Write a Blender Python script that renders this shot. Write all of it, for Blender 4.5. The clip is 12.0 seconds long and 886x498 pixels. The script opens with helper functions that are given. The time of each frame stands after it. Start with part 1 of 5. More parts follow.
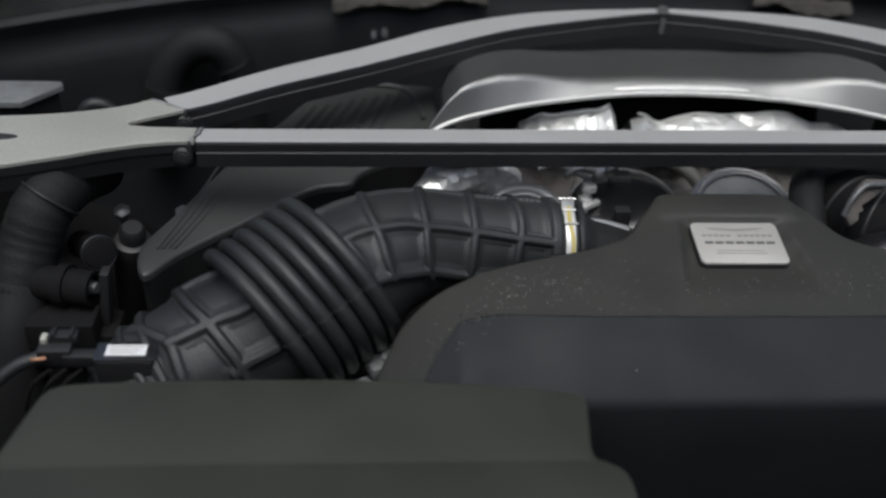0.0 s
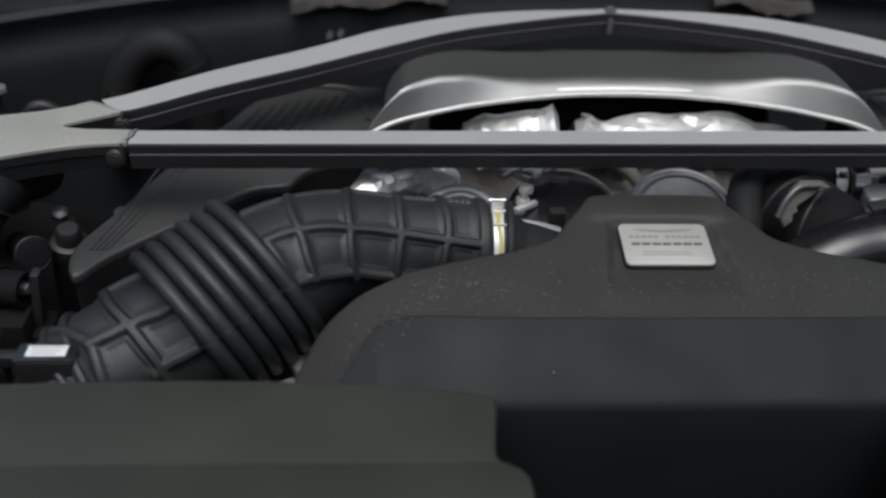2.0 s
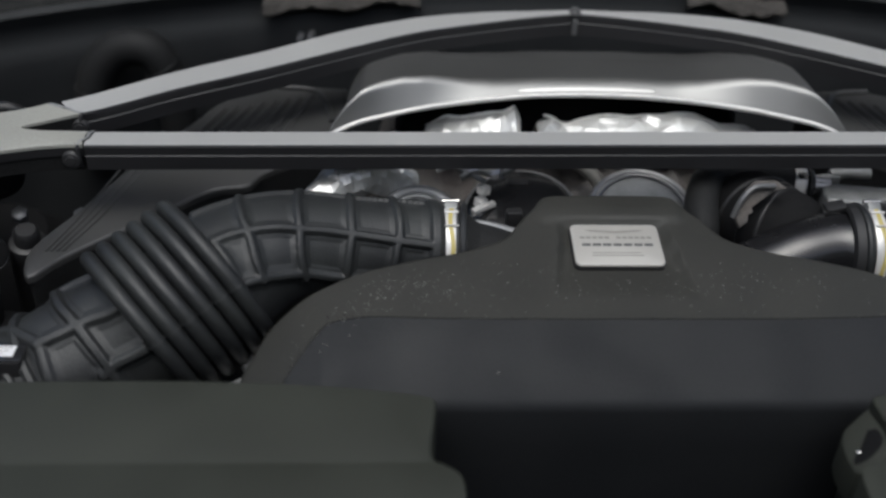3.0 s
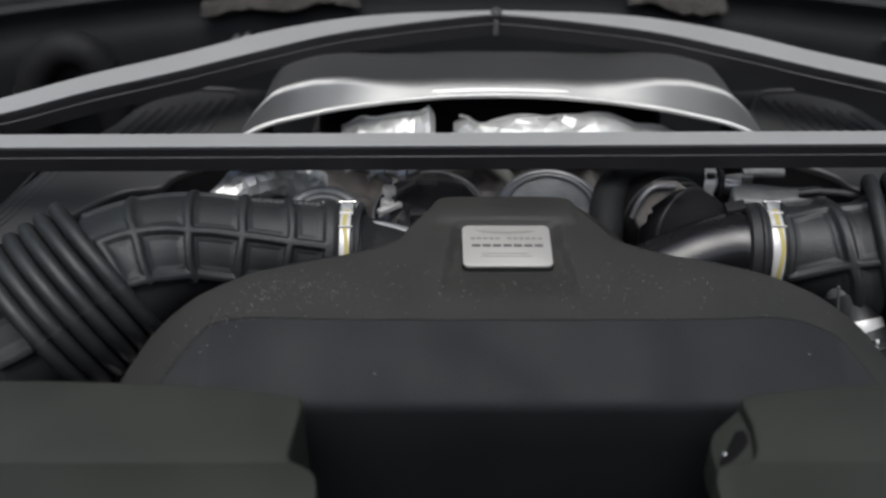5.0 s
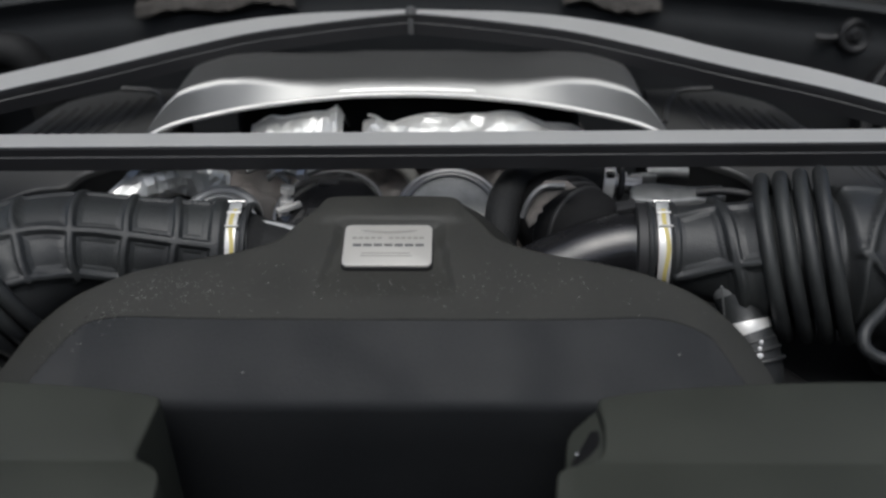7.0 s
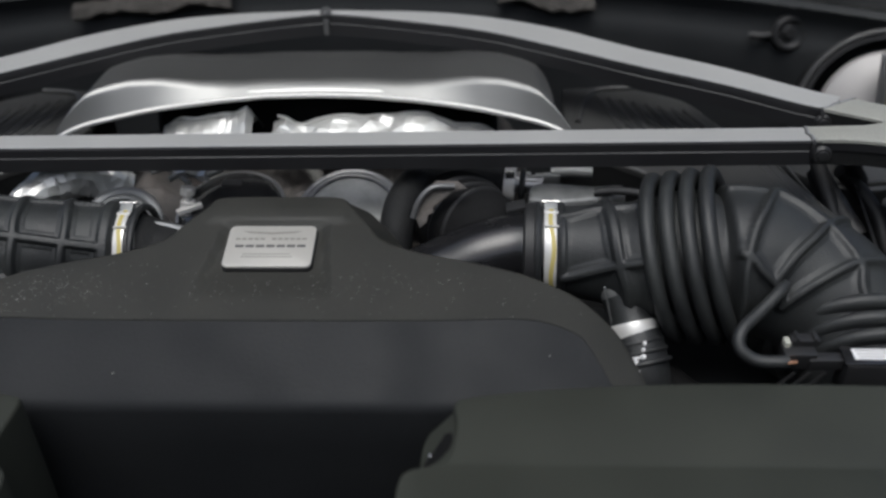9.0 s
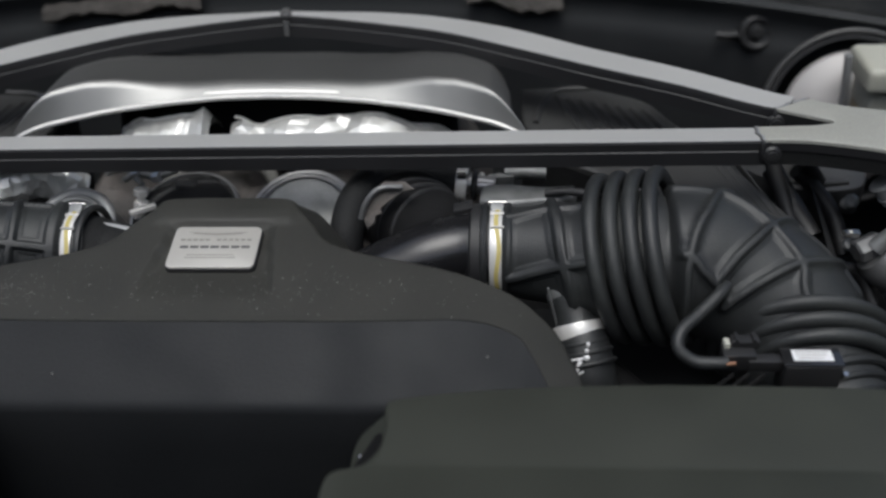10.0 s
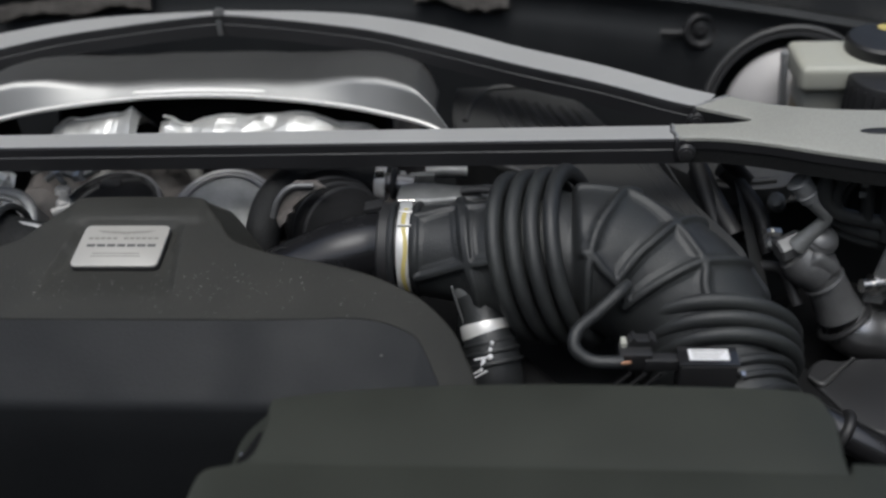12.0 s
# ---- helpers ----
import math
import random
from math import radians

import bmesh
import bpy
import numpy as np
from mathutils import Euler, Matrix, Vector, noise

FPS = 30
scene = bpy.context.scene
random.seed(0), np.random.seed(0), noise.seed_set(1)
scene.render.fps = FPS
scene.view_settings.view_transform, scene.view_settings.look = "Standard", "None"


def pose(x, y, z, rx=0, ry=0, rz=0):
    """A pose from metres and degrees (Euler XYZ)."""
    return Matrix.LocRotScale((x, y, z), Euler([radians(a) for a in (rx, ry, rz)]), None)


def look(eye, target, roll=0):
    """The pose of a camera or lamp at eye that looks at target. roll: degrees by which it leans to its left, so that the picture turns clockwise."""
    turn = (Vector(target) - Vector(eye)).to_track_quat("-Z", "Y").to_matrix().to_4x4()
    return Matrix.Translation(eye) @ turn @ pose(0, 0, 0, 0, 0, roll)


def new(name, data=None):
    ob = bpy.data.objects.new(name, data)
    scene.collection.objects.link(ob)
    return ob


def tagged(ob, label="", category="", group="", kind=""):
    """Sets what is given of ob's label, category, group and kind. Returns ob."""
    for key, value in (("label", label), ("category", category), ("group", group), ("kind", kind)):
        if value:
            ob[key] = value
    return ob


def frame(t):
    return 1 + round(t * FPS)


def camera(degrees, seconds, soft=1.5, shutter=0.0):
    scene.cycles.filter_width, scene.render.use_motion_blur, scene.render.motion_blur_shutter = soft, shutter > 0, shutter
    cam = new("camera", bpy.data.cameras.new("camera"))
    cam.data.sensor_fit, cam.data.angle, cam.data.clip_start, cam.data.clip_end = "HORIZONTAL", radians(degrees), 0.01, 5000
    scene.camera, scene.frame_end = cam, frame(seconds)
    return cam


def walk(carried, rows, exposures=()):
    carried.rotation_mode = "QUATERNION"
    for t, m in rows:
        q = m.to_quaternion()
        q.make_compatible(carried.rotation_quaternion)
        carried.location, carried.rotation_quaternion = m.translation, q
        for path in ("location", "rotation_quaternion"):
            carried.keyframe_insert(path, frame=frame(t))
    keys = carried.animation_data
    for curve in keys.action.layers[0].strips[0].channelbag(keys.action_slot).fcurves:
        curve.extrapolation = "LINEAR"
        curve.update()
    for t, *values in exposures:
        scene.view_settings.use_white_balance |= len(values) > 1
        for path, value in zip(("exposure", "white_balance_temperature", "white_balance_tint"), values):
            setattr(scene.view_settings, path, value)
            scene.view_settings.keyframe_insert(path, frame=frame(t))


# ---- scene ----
cam = camera(48.8, 12.0, soft=2.6)
cam.data.dof.use_dof, cam.data.dof.focus_distance, cam.data.dof.aperture_fstop = True, 0.88, 2.7
PATH = [
    (0, (-0.302, -0.741, 0.55), (-0.188, 0.88, -0.616), 2.5),
    (0.5, (-0.285, -0.741, 0.552), (-0.181, 0.879, -0.616), 2.3),
    (1, (-0.271, -0.741, 0.554), (-0.165, 0.877, -0.616), 2.3),
    (1.5, (-0.249, -0.743, 0.554), (-0.156, 0.877, -0.615), 2.0),
    (2, (-0.227, -0.744, 0.555), (-0.142, 0.877, -0.614), 1.9),
    (2.5, (-0.202, -0.745, 0.557), (-0.127, 0.875, -0.613), 1.7),
    (3, (-0.177, -0.747, 0.557), (-0.111, 0.875, -0.61), 1.5),
    (5, (-0.064, -0.75, 0.562), (-0.043, 0.872, -0.609), 0.5),
    (5.5, (-0.031, -0.751, 0.562), (-0.025, 0.871, -0.608), 0.2),
    (6, (-0.002, -0.751, 0.562), (-0.004, 0.87, -0.608), 0.1),
    (6.5, (0.027, -0.751, 0.564), (0.016, 0.869, -0.609), -0.1),
    (7, (0.057, -0.75, 0.565), (0.033, 0.868, -0.611), -0.4),
    (9, (0.179, -0.746, 0.564), (0.106, 0.869, -0.612), -1.5),
    (9.5, (0.21, -0.745, 0.563), (0.125, 0.87, -0.612), -1.7),
    (10, (0.237, -0.744, 0.563), (0.141, 0.871, -0.612), -2.0),
    (10.5, (0.266, -0.742, 0.563), (0.158, 0.871, -0.614), -2.2),
    (11, (0.292, -0.741, 0.561), (0.173, 0.873, -0.615), -2.4),
    (11.5, (0.312, -0.74, 0.559), (0.187, 0.874, -0.614), -2.6),
    (12, (0.335, -0.739, 0.558), (0.2, 0.874, -0.616), -2.8),
]
walk(cam, [(t, look(eye, target, roll)) for t, eye, target, roll in PATH], [(0, -0.27, 5800, 4), (12, -0.22, 5800, 4)])

# ---- world, sun, exposure ----
world = bpy.data.worlds.new("sky")
scene.world = world
world.use_nodes = True
wt = world.node_tree
sky = wt.nodes.new("ShaderNodeTexSky")
sky.sky_type, sky.sun_disc = "NISHITA", False
sky.sun_elevation, sky.sun_rotation = radians(74), radians(188)
sky.air_density, sky.dust_density, sky.ozone_density = 0.8, 8.0, 0.6
wt.nodes["Background"].inputs["Strength"].default_value = 0.15
wt.links.new(sky.outputs["Color"], wt.nodes["Background"].inputs["Color"])
sun = new("sun", bpy.data.lights.new("sun", "SUN"))
sun.data.energy, sun.data.angle, sun.data.color = 1.0, radians(40), (1.0, 0.97, 0.93)
sun.matrix_world = look((-0.1, -0.68, 2.4), (0, 0, 0))


# ---- materials ----
def material(name, color, rough=0.5, metal=0.0, grain=0.0, grain_scale=400.0, bump=0.0, stain=0.0, stain_scale=14.0,
             stain_color=None, rough_var=0.08, spec=0.5, coat=0.0):
    """Principled surface with stains at a large scale, grain at a small one, and fine relief."""
    m = bpy.data.materials.new(name)
    m.use_nodes = True
    nt = m.node_tree
    bsdf = nt.nodes["Principled BSDF"]
    bsdf.inputs["Metallic"].default_value = metal
    bsdf.inputs["Specular IOR Level"].default_value = spec
    bsdf.inputs["Coat Weight"].default_value = coat
    coord = nt.nodes.new("ShaderNodeTexCoord")

    def tex(scale, detail):
        n = nt.nodes.new("ShaderNodeTexNoise")
        n.inputs["Scale"].default_value, n.inputs["Detail"].default_value = scale, detail
        nt.links.new(coord.outputs["Object"], n.inputs["Vector"])
        return n.outputs["Fac"]

    def span(fac, a, b, lo=0.35, hi=0.65):
        n = nt.nodes.new("ShaderNodeMapRange")
        for key, v in (("From Min", lo), ("From Max", hi), ("To Min", a), ("To Max", b)):
            n.inputs[key].default_value = v
        nt.links.new(fac, n.inputs["Value"])
        return n.outputs["Result"]

    def mix(fac, a, b):
        n = nt.nodes.new("ShaderNodeMix")
        n.data_type = "RGBA"
        nt.links.new(fac, n.inputs["Factor"])
        for i, v in ((6, a), (7, b)):
            if isinstance(v, tuple):
                n.inputs[i].default_value = (*v, 1)
            else:
                nt.links.new(v, n.inputs[i])
        return n.outputs[2]

    large, small = tex(stain_scale, 6.0), tex(grain_scale, 3.0)
    c2 = stain_color or tuple(min(1, c * 1.5) for c in color)
    col = mix(span(large, 0.0, stain, 0.42, 0.72), color, c2)
    dark = tuple(c * (1 - grain) for c in color)
    col = mix(span(small, grain, 0.0), col, dark)
    nt.links.new(col, bsdf.inputs["Base Color"])
    nt.links.new(span(large, rough - rough_var, rough + rough_var, 0.3, 0.7), bsdf.inputs["Roughness"])
    if bump:
        b = nt.nodes.new("ShaderNodeBump")
        b.inputs["Strength"].default_value, b.inputs["Distance"].default_value = bump, 0.0006
        nt.links.new(small, b.inputs["Height"])
        nt.links.new(b.outputs["Normal"], bsdf.inputs["Normal"])
    return m


M_COVER = material("satin black moulded plastic", (0.0240, 0.0240, 0.0203), 0.6, grain=0.45, grain_scale=700, bump=0.7, stain=0.6, stain_scale=14, stain_color=(0.040, 0.039, 0.033))
M_FRONT = material("darker blue-black satin plastic", (0.0150, 0.0163, 0.0183), 0.62, grain=0.4, grain_scale=520, bump=0.4, stain=0.3, stain_color=(0.0175, 0.0188, 0.0208), spec=0.25)
M_BOX = material("grey-green moulded plastic", (0.0282, 0.0305, 0.0240), 0.6, grain=0.2, grain_scale=900, bump=0.2, stain=0.4, spec=0.4)
M_RUBBER = material("black rubber", (0.0215, 0.0228, 0.0240), 0.50, grain=0.45, grain_scale=620, bump=0.7, stain=0.7, stain_scale=16, stain_color=(0.040, 0.044, 0.042), spec=0.55)
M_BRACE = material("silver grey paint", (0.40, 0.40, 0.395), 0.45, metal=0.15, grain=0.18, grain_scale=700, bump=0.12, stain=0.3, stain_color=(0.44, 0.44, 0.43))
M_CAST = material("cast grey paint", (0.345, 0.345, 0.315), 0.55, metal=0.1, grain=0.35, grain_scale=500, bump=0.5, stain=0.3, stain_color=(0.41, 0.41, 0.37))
# Near-black so the brace's sides look shaded; seams use it too.
M_SIDE = material("dark metal for shaded sides and seams", (0.016, 0.016, 0.018), 0.6, metal=0.0, grain=0.2, bump=0.1, stain=0.3)
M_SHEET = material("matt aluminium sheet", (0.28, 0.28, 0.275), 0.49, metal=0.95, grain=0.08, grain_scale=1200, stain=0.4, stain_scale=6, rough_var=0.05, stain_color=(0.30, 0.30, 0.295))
M_FOIL = material("crumpled aluminium foil", (0.74, 0.74, 0.72), 0.46, metal=0.72, grain=0.1, grain_scale=260, bump=0.8, stain=0.3, stain_color=(0.6, 0.6, 0.56))
M_STEEL = material("bright steel", (0.72, 0.71, 0.69), 0.28, metal=1.0, grain=0.1, stain=0.4, stain_color=(0.5, 0.49, 0.47))
M_CLAMP = material("dull zinc band steel, also shield sheen", (0.68, 0.67, 0.65), 0.36, metal=0.3, grain=0.1, stain=0.4, stain_color=(0.58, 0.57, 0.55))
M_ALU = material("dull cast aluminium", (0.30, 0.305, 0.31), 0.48, metal=0.4, grain=0.25, grain_scale=350, bump=0.5, stain=0.5, stain_color=(0.20, 0.20, 0.20))
M_DULL = material("oxidised grey aluminium", (0.24, 0.245, 0.245), 0.42, metal=0.3, grain=0.3, grain_scale=350, bump=0.5, stain=0.7, stain_scale=38, stain_color=(0.10, 0.102, 0.102))
M_CASTING = material("weathered tan-grey casting", (0.11, 0.107, 0.097), 0.6, metal=0.2, grain=0.35, grain_scale=240, bump=0.9, stain=0.7, stain_scale=40, stain_color=(0.12, 0.11, 0.095))
M_PIPE = material("grey metal pipe", (0.40, 0.40, 0.41), 0.38, metal=0.85, grain=0.15, stain=0.5, stain_color=(0.25, 0.25, 0.25))
M_BLOCK = material("rough brown-grey cast iron", (0.105, 0.098, 0.092), 0.7, metal=0.2, grain=0.4, grain_scale=260, bump=1.0, stain=0.7, stain_scale=30, stain_color=(0.13, 0.11, 0.10))
M_HOSE = material("black woven hose cloth and shaded sides", (0.0115, 0.0120, 0.0125), 0.72, grain=0.6, grain_scale=420, bump=1.0, stain=0.5, stain_scale=30, stain_color=(0.015, 0.015, 0.015), spec=0.35)
# Darker than the plastics: puts the bay's deep shade into colour; also grit.
M_DARK = material("black for grime and deep shade", (0.008, 0.008, 0.0086), 0.80, grain=0.4, grain_scale=200, bump=0.6, stain=0.5, stain_color=(0.016, 0.016, 0.016), spec=0.15)
M_GLOSS = material("glossy black plastic", (0.014, 0.014, 0.015), 0.24, grain=0.1, stain=0.3, stain_scale=30, rough_var=0.05, spec=0.75, coat=0.4)
M_BLACK = material("black plastic", (0.018, 0.018, 0.019), 0.5, grain=0.2, bump=0.2, stain=0.4)
M_BULK = material("black bulkhead lining", (0.020, 0.022, 0.024), 0.75, grain=0.3, grain_scale=300, bump=0.4, stain=0.6, stain_color=(0.035, 0.037, 0.039))
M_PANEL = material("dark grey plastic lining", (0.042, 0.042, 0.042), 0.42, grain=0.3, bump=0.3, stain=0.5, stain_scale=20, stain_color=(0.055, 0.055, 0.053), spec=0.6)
M_PLAQUE = material("brushed aluminium plate", (0.49, 0.475, 0.442), 0.5, metal=0.3, grain=0.12, grain_scale=1500, bump=0.2, stain=0.2, stain_color=(0.55, 0.54, 0.52))
M_INK = material("dark grey print", (0.10, 0.10, 0.10), 0.6)
M_INKP = material("pale grey print", (0.26, 0.25, 0.23), 0.6)
M_YELLOW = material("faded yellow paint mark", (0.50, 0.42, 0.14), 0.6, grain=0.2, stain=0.4)
M_WHITE = material("white paper label", (0.75, 0.75, 0.76), 0.6)
M_IVORY = material("ivory plastic", (0.42, 0.42, 0.365), 0.5, stain=0.4, stain_color=(0.40, 0.39, 0.33))
M_OIL = material("amber fluid in translucent plastic", (0.30, 0.25, 0.15), 0.4, stain=0.4)
M_ZINC = material("pale zinc-plated steel", (0.42, 0.405, 0.40), 0.55, metal=0.2, grain=0.1, stain=0.4, stain_color=(0.36, 0.345, 0.34))
M_COPPER = material("copper wire", (0.60, 0.33, 0.20), 0.4, metal=0.7)
M_SCUTTLE = material("dusty grey scuttle plastic", (0.012, 0.0125, 0.013), 0.8, grain=0.4, grain_scale=200, bump=0.6, stain=0.8, stain_scale=12, stain_color=(0.045, 0.045, 0.043), spec=0.2)
M_INSUL = material("dusty brown-grey insulation felt", (0.075, 0.070, 0.065), 0.9, grain=0.5, grain_scale=160, bump=1.0, stain=0.8, stain_scale=30, stain_color=(0.13, 0.12, 0.112), spec=0.2)
M_FITTING = material("grey cast fitting metal", (0.165, 0.167, 0.170), 0.42, metal=0.45, grain=0.3, grain_scale=420, bump=0.5, stain=0.6, stain_scale=40, stain_color=(0.10, 0.10, 0.10))
M_POLISH = material("dark polished metal", (0.58, 0.58, 0.59), 0.28, metal=0.95, grain=0.1, stain=0.4, stain_scale=30, rough_var=0.05, stain_color=(0.10, 0.10, 0.10))
M_SPOUT = material("satin black spout plastic", (0.010, 0.010, 0.011), 0.25, grain=0.2, bump=0.1, stain=0.4, stain_scale=30, spec=0.6)
M_ASPHALT = material("asphalt", (0.05, 0.05, 0.05), 0.9, grain=0.4, grain_scale=120, bump=1.0, stain=0.4, stain_scale=2)
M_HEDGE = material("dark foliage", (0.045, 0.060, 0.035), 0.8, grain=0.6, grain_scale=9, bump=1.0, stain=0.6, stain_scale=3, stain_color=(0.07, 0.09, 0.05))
M_BEAD = material("dried water drop", (0.26, 0.26, 0.24), 0.4)


# ---- mesh helpers ----
ORIGIN = {}


def thing(name, at, label, category, group="", kind=""):
    ob = new(name)
    ob.empty_display_size = 0.02
    ob.location = at
    ORIGIN[ob.name] = Vector(at)
    return tagged(ob, label, category, group, kind)


def finish(name, bm, mat, at, angle=38):
    bmesh.ops.recalc_face_normals(bm, faces=bm.faces)
    for v in bm.verts:
        v.co -= at
    me = bpy.data.meshes.new(name)
    bm.to_mesh(me)
    bm.free()
    me.materials.append(mat)
    for p in me.polygons:
        p.use_smooth = True
    me.set_sharp_from_angle(angle=radians(angle))
    return new(name, me)


def part(name, bm, mat, parent, label="", angle=38):
    at = ORIGIN[parent.name]
    ob = finish(name, bm, mat, at, angle)
    ob.parent = parent
    ORIGIN[ob.name] = at
    return tagged(ob, label)


def solo(name, bm, mat, at, label, category, group="", kind="", angle=38):
    ob = finish(name, bm, mat, Vector(at), angle)
    ob.location = at
    ORIGIN[ob.name] = Vector(at)
    return tagged(ob, label, category, group, kind)


def mesh(*adders):
    bm = bmesh.new()
    for fn in adders:
        fn(bm)
    return bm


def block(bm, c, s, bevel=0.002, m=None, seg=2):
    """A box with rounded edges, centre c, size s, turned by m about its centre."""
    t = bmesh.new()
    bmesh.ops.create_cube(t, size=1)
    for v in t.verts:
        v.co = Vector((v.co.x * s[0], v.co.y * s[1], v.co.z * s[2]))
    if bevel:
        bmesh.ops.bevel(t, geom=list(t.edges), offset=bevel, segments=seg, affect="EDGES", profile=0.6)
    mm = Matrix.Translation(c) @ (m.to_4x4() if m else Matrix.Identity(4))
    bmesh.ops.transform(t, matrix=mm, verts=t.verts)
    merge(bm, t)


def merge(bm, t):
    me = bpy.data.meshes.new("tmp")
    t.to_mesh(me)
    t.free()
    bm.from_mesh(me)
    bpy.data.meshes.remove(me)


def basis(axis, ref=(0, 0, 1)):
    a = Vector(axis).normalized()
    r = Vector(ref)
    if abs(a.dot(r)) > 0.98:
        r = Vector((0, 1, 0))
    u = (r - a * r.dot(a)).normalized()
    return a, u, a.cross(u)


def turned(bm, c, axis, profile, n=40, closed=False):
    """A turned body: profile of (distance along axis, radius)."""
    a, u, w = basis(axis)
    c = Vector(c)
    rings = []
    for d, r in profile:
        if r < 1e-6:
            rings.append([bm.verts.new(c + a * d)])
        else:
            rings.append([bm.verts.new(c + a * d + (u * math.cos(k) + w * math.sin(k)) * r)
                          for k in (2 * math.pi * i / n for i in range(n))])
    for p, q in zip(rings, rings[1:] + ([rings[0]] if closed else [])):
        for i in range(n):
            j = (i + 1) % n
            vs = [p[i % len(p)], p[j % len(p)], q[j % len(q)], q[i % len(q)]]
            vs = list(dict.fromkeys(vs))
            if len(vs) > 2:
                bm.faces.new(vs)


def torus(bm, c, axis, R, r, n=48, k=10, flat=1.0):
    pr = [(r * flat * math.sin(2 * math.pi * i / k), R + r * math.cos(2 * math.pi * i / k)) for i in range(k)]
    turned(bm, c, axis, pr, n, closed=True)


def spline(pts, k=8):
    """A smooth line through points of any dimension."""
    P = [np.array(p, float) for p in pts]
    P = [2 * P[0] - P[1]] + P + [2 * P[-1] - P[-2]]
    out = []
    for i in range(1, len(P) - 2):
        a, b, c, d = P[i - 1:i + 3]
        for s in np.linspace(0, 1, k, endpoint=False):
            out.append(0.5 * (2 * b + (c - a) * s + (2 * a - 5 * b + 4 * c - d) * s * s + (3 * b - a - 3 * c + d) * s ** 3))
    out.append(P[-2])
    return out


def tube(bm, pts, rad, n=20, k=8, caps=True, wave=None):
    """A tube along a smooth line; rad is one radius or one for each point."""
    rad = [rad] * len(pts) if isinstance(rad, (int, float)) else rad
    line = spline([(*p, r) for p, r in zip(pts, rad)], k)
    cs = [Vector(p[:3]) for p in line]
    u = None
    rings = []
    for i, p in enumerate(line):
        t = (cs[min(i + 1, len(cs) - 1)] - cs[max(i - 1, 0)]).normalized()
        u = basis(t)[1] if u is None else (u - t * u.dot(t)).normalized()
        w = t.cross(u)
        r = p[3] * (1 + (wave(i) if wave else 0))
        rings.append([bm.verts.new(cs[i] + (u * math.cos(a) + w * math.sin(a)) * r) for a in (2 * math.pi * j / n for j in range(n))])
    for p, q in zip(rings, rings[1:]):
        for j in range(n):
            bm.faces.new((p[j], p[(j + 1) % n], q[(j + 1) % n], q[j]))
    if caps:
        bm.faces.new(rings[0])
        bm.faces.new(rings[-1])


def grid(bm, rows):
    """Faces between rows of points."""
    vs = [[bm.verts.new(p) for p in row] for row in rows]
    for a, b in zip(vs, vs[1:]):
        for j in range(len(a) - 1):
            bm.faces.new((a[j], a[j + 1], b[j + 1], b[j]))
    return vs


def slab(bm, outline, top, depth, bevel=0.003, seg=3, m=None, cuts=()):
    """A plate with a polygon outline; top(x, y) gives its height, depth its thickness."""
    t = bmesh.new()
    f = t.faces.new([t.verts.new((x, y, 0)) for x, y in outline])
    ext = bmesh.ops.extrude_face_region(t, geom=[f])
    low = [v for v in ext["geom"] if isinstance(v, bmesh.types.BMVert)]
    for v in low:
        v.co.z = -depth
    bmesh.ops.recalc_face_normals(t, faces=t.faces)
    if bevel:
        edges = [e for e in t.edges if abs(e.verts[0].co.z) < 1e-6 and abs(e.verts[1].co.z) < 1e-6]
        bmesh.ops.bevel(t, geom=edges, offset=bevel, segments=seg, affect="EDGES", profile=0.5)
    for x in cuts:
        bmesh.ops.bisect_plane(t, geom=[*t.verts, *t.edges, *t.faces], plane_co=(x, 0, 0), plane_no=(1, 0, 0), dist=1e-6)
    for v in t.verts:
        v.co.z += top(v.co.x, v.co.y)
    if m:
        bmesh.ops.transform(t, matrix=m, verts=t.verts)
    merge(bm, t)


def smooth_outline(pts, k=6):
    return [tuple(p) for p in spline([*pts], k)]


# ---- setting: ground, bay walls ----
solo("ground", mesh(lambda b: grid(b, [[(x, y, -0.80) for x in (-400, 400)] for y in (-400, 400)])), M_ASPHALT, (0, 0, -0.80),
     "grey asphalt ground under the car", "ground", kind="structure")
# Floor colour holds the shade that packed engine parts would give.
solo("bay_floor", mesh(lambda b: block(b, (0, 0, -0.42), (1.7, 1.5, 0.02))), M_DARK, (0, 0, -0.43),
     "undertray closing the engine bay from below, blackened for deep shade", "floor", kind="structure")
# Left wall is raised to block light, with shade in its black.
for sx, nm, top in ((-1, "wall_left", 0.155), (1, "wall_right", 0.06)):
    solo(nm, mesh(lambda b: block(b, (sx * 0.86, 0, top / 2 - 0.21), (0.03, 1.5, 0.44 + top), 0.01),
                  lambda b: block(b, (sx * 0.82, 0.0, top), (0.09, 1.5, 0.03), 0.01)), M_DARK if sx < 0 else M_BULK, (sx * 0.86, 0, -0.42),
         "black inner wing panel at the side of the engine bay", "wall", kind="structure")
solo("wall_front", mesh(lambda b: block(b, (0, -0.56, -0.2), (1.7, 0.24, 0.46), 0.01)), M_BLACK, (0, -0.66, -0.42),
     "black front crossmember of the engine bay", "wall", kind="structure")


def bulk_y(x):
    return 0.570 - 0.36 * x * x


def bulkhead(b):
    rows = []
    for d, z in ((0.0, -0.42), (0.0, -0.02), (-0.004, 0.010), (0.0, 0.030), (0.004, 0.036), (0.004, 0.060), (-0.004, 0.070), (-0.006, 0.076), (0.0, 0.082), (0.03, 0.085)):
        rows.append([(x, bulk_y(x) + d, z) for x in np.linspace(-0.9, 0.9, 60)])
    grid(b, rows)


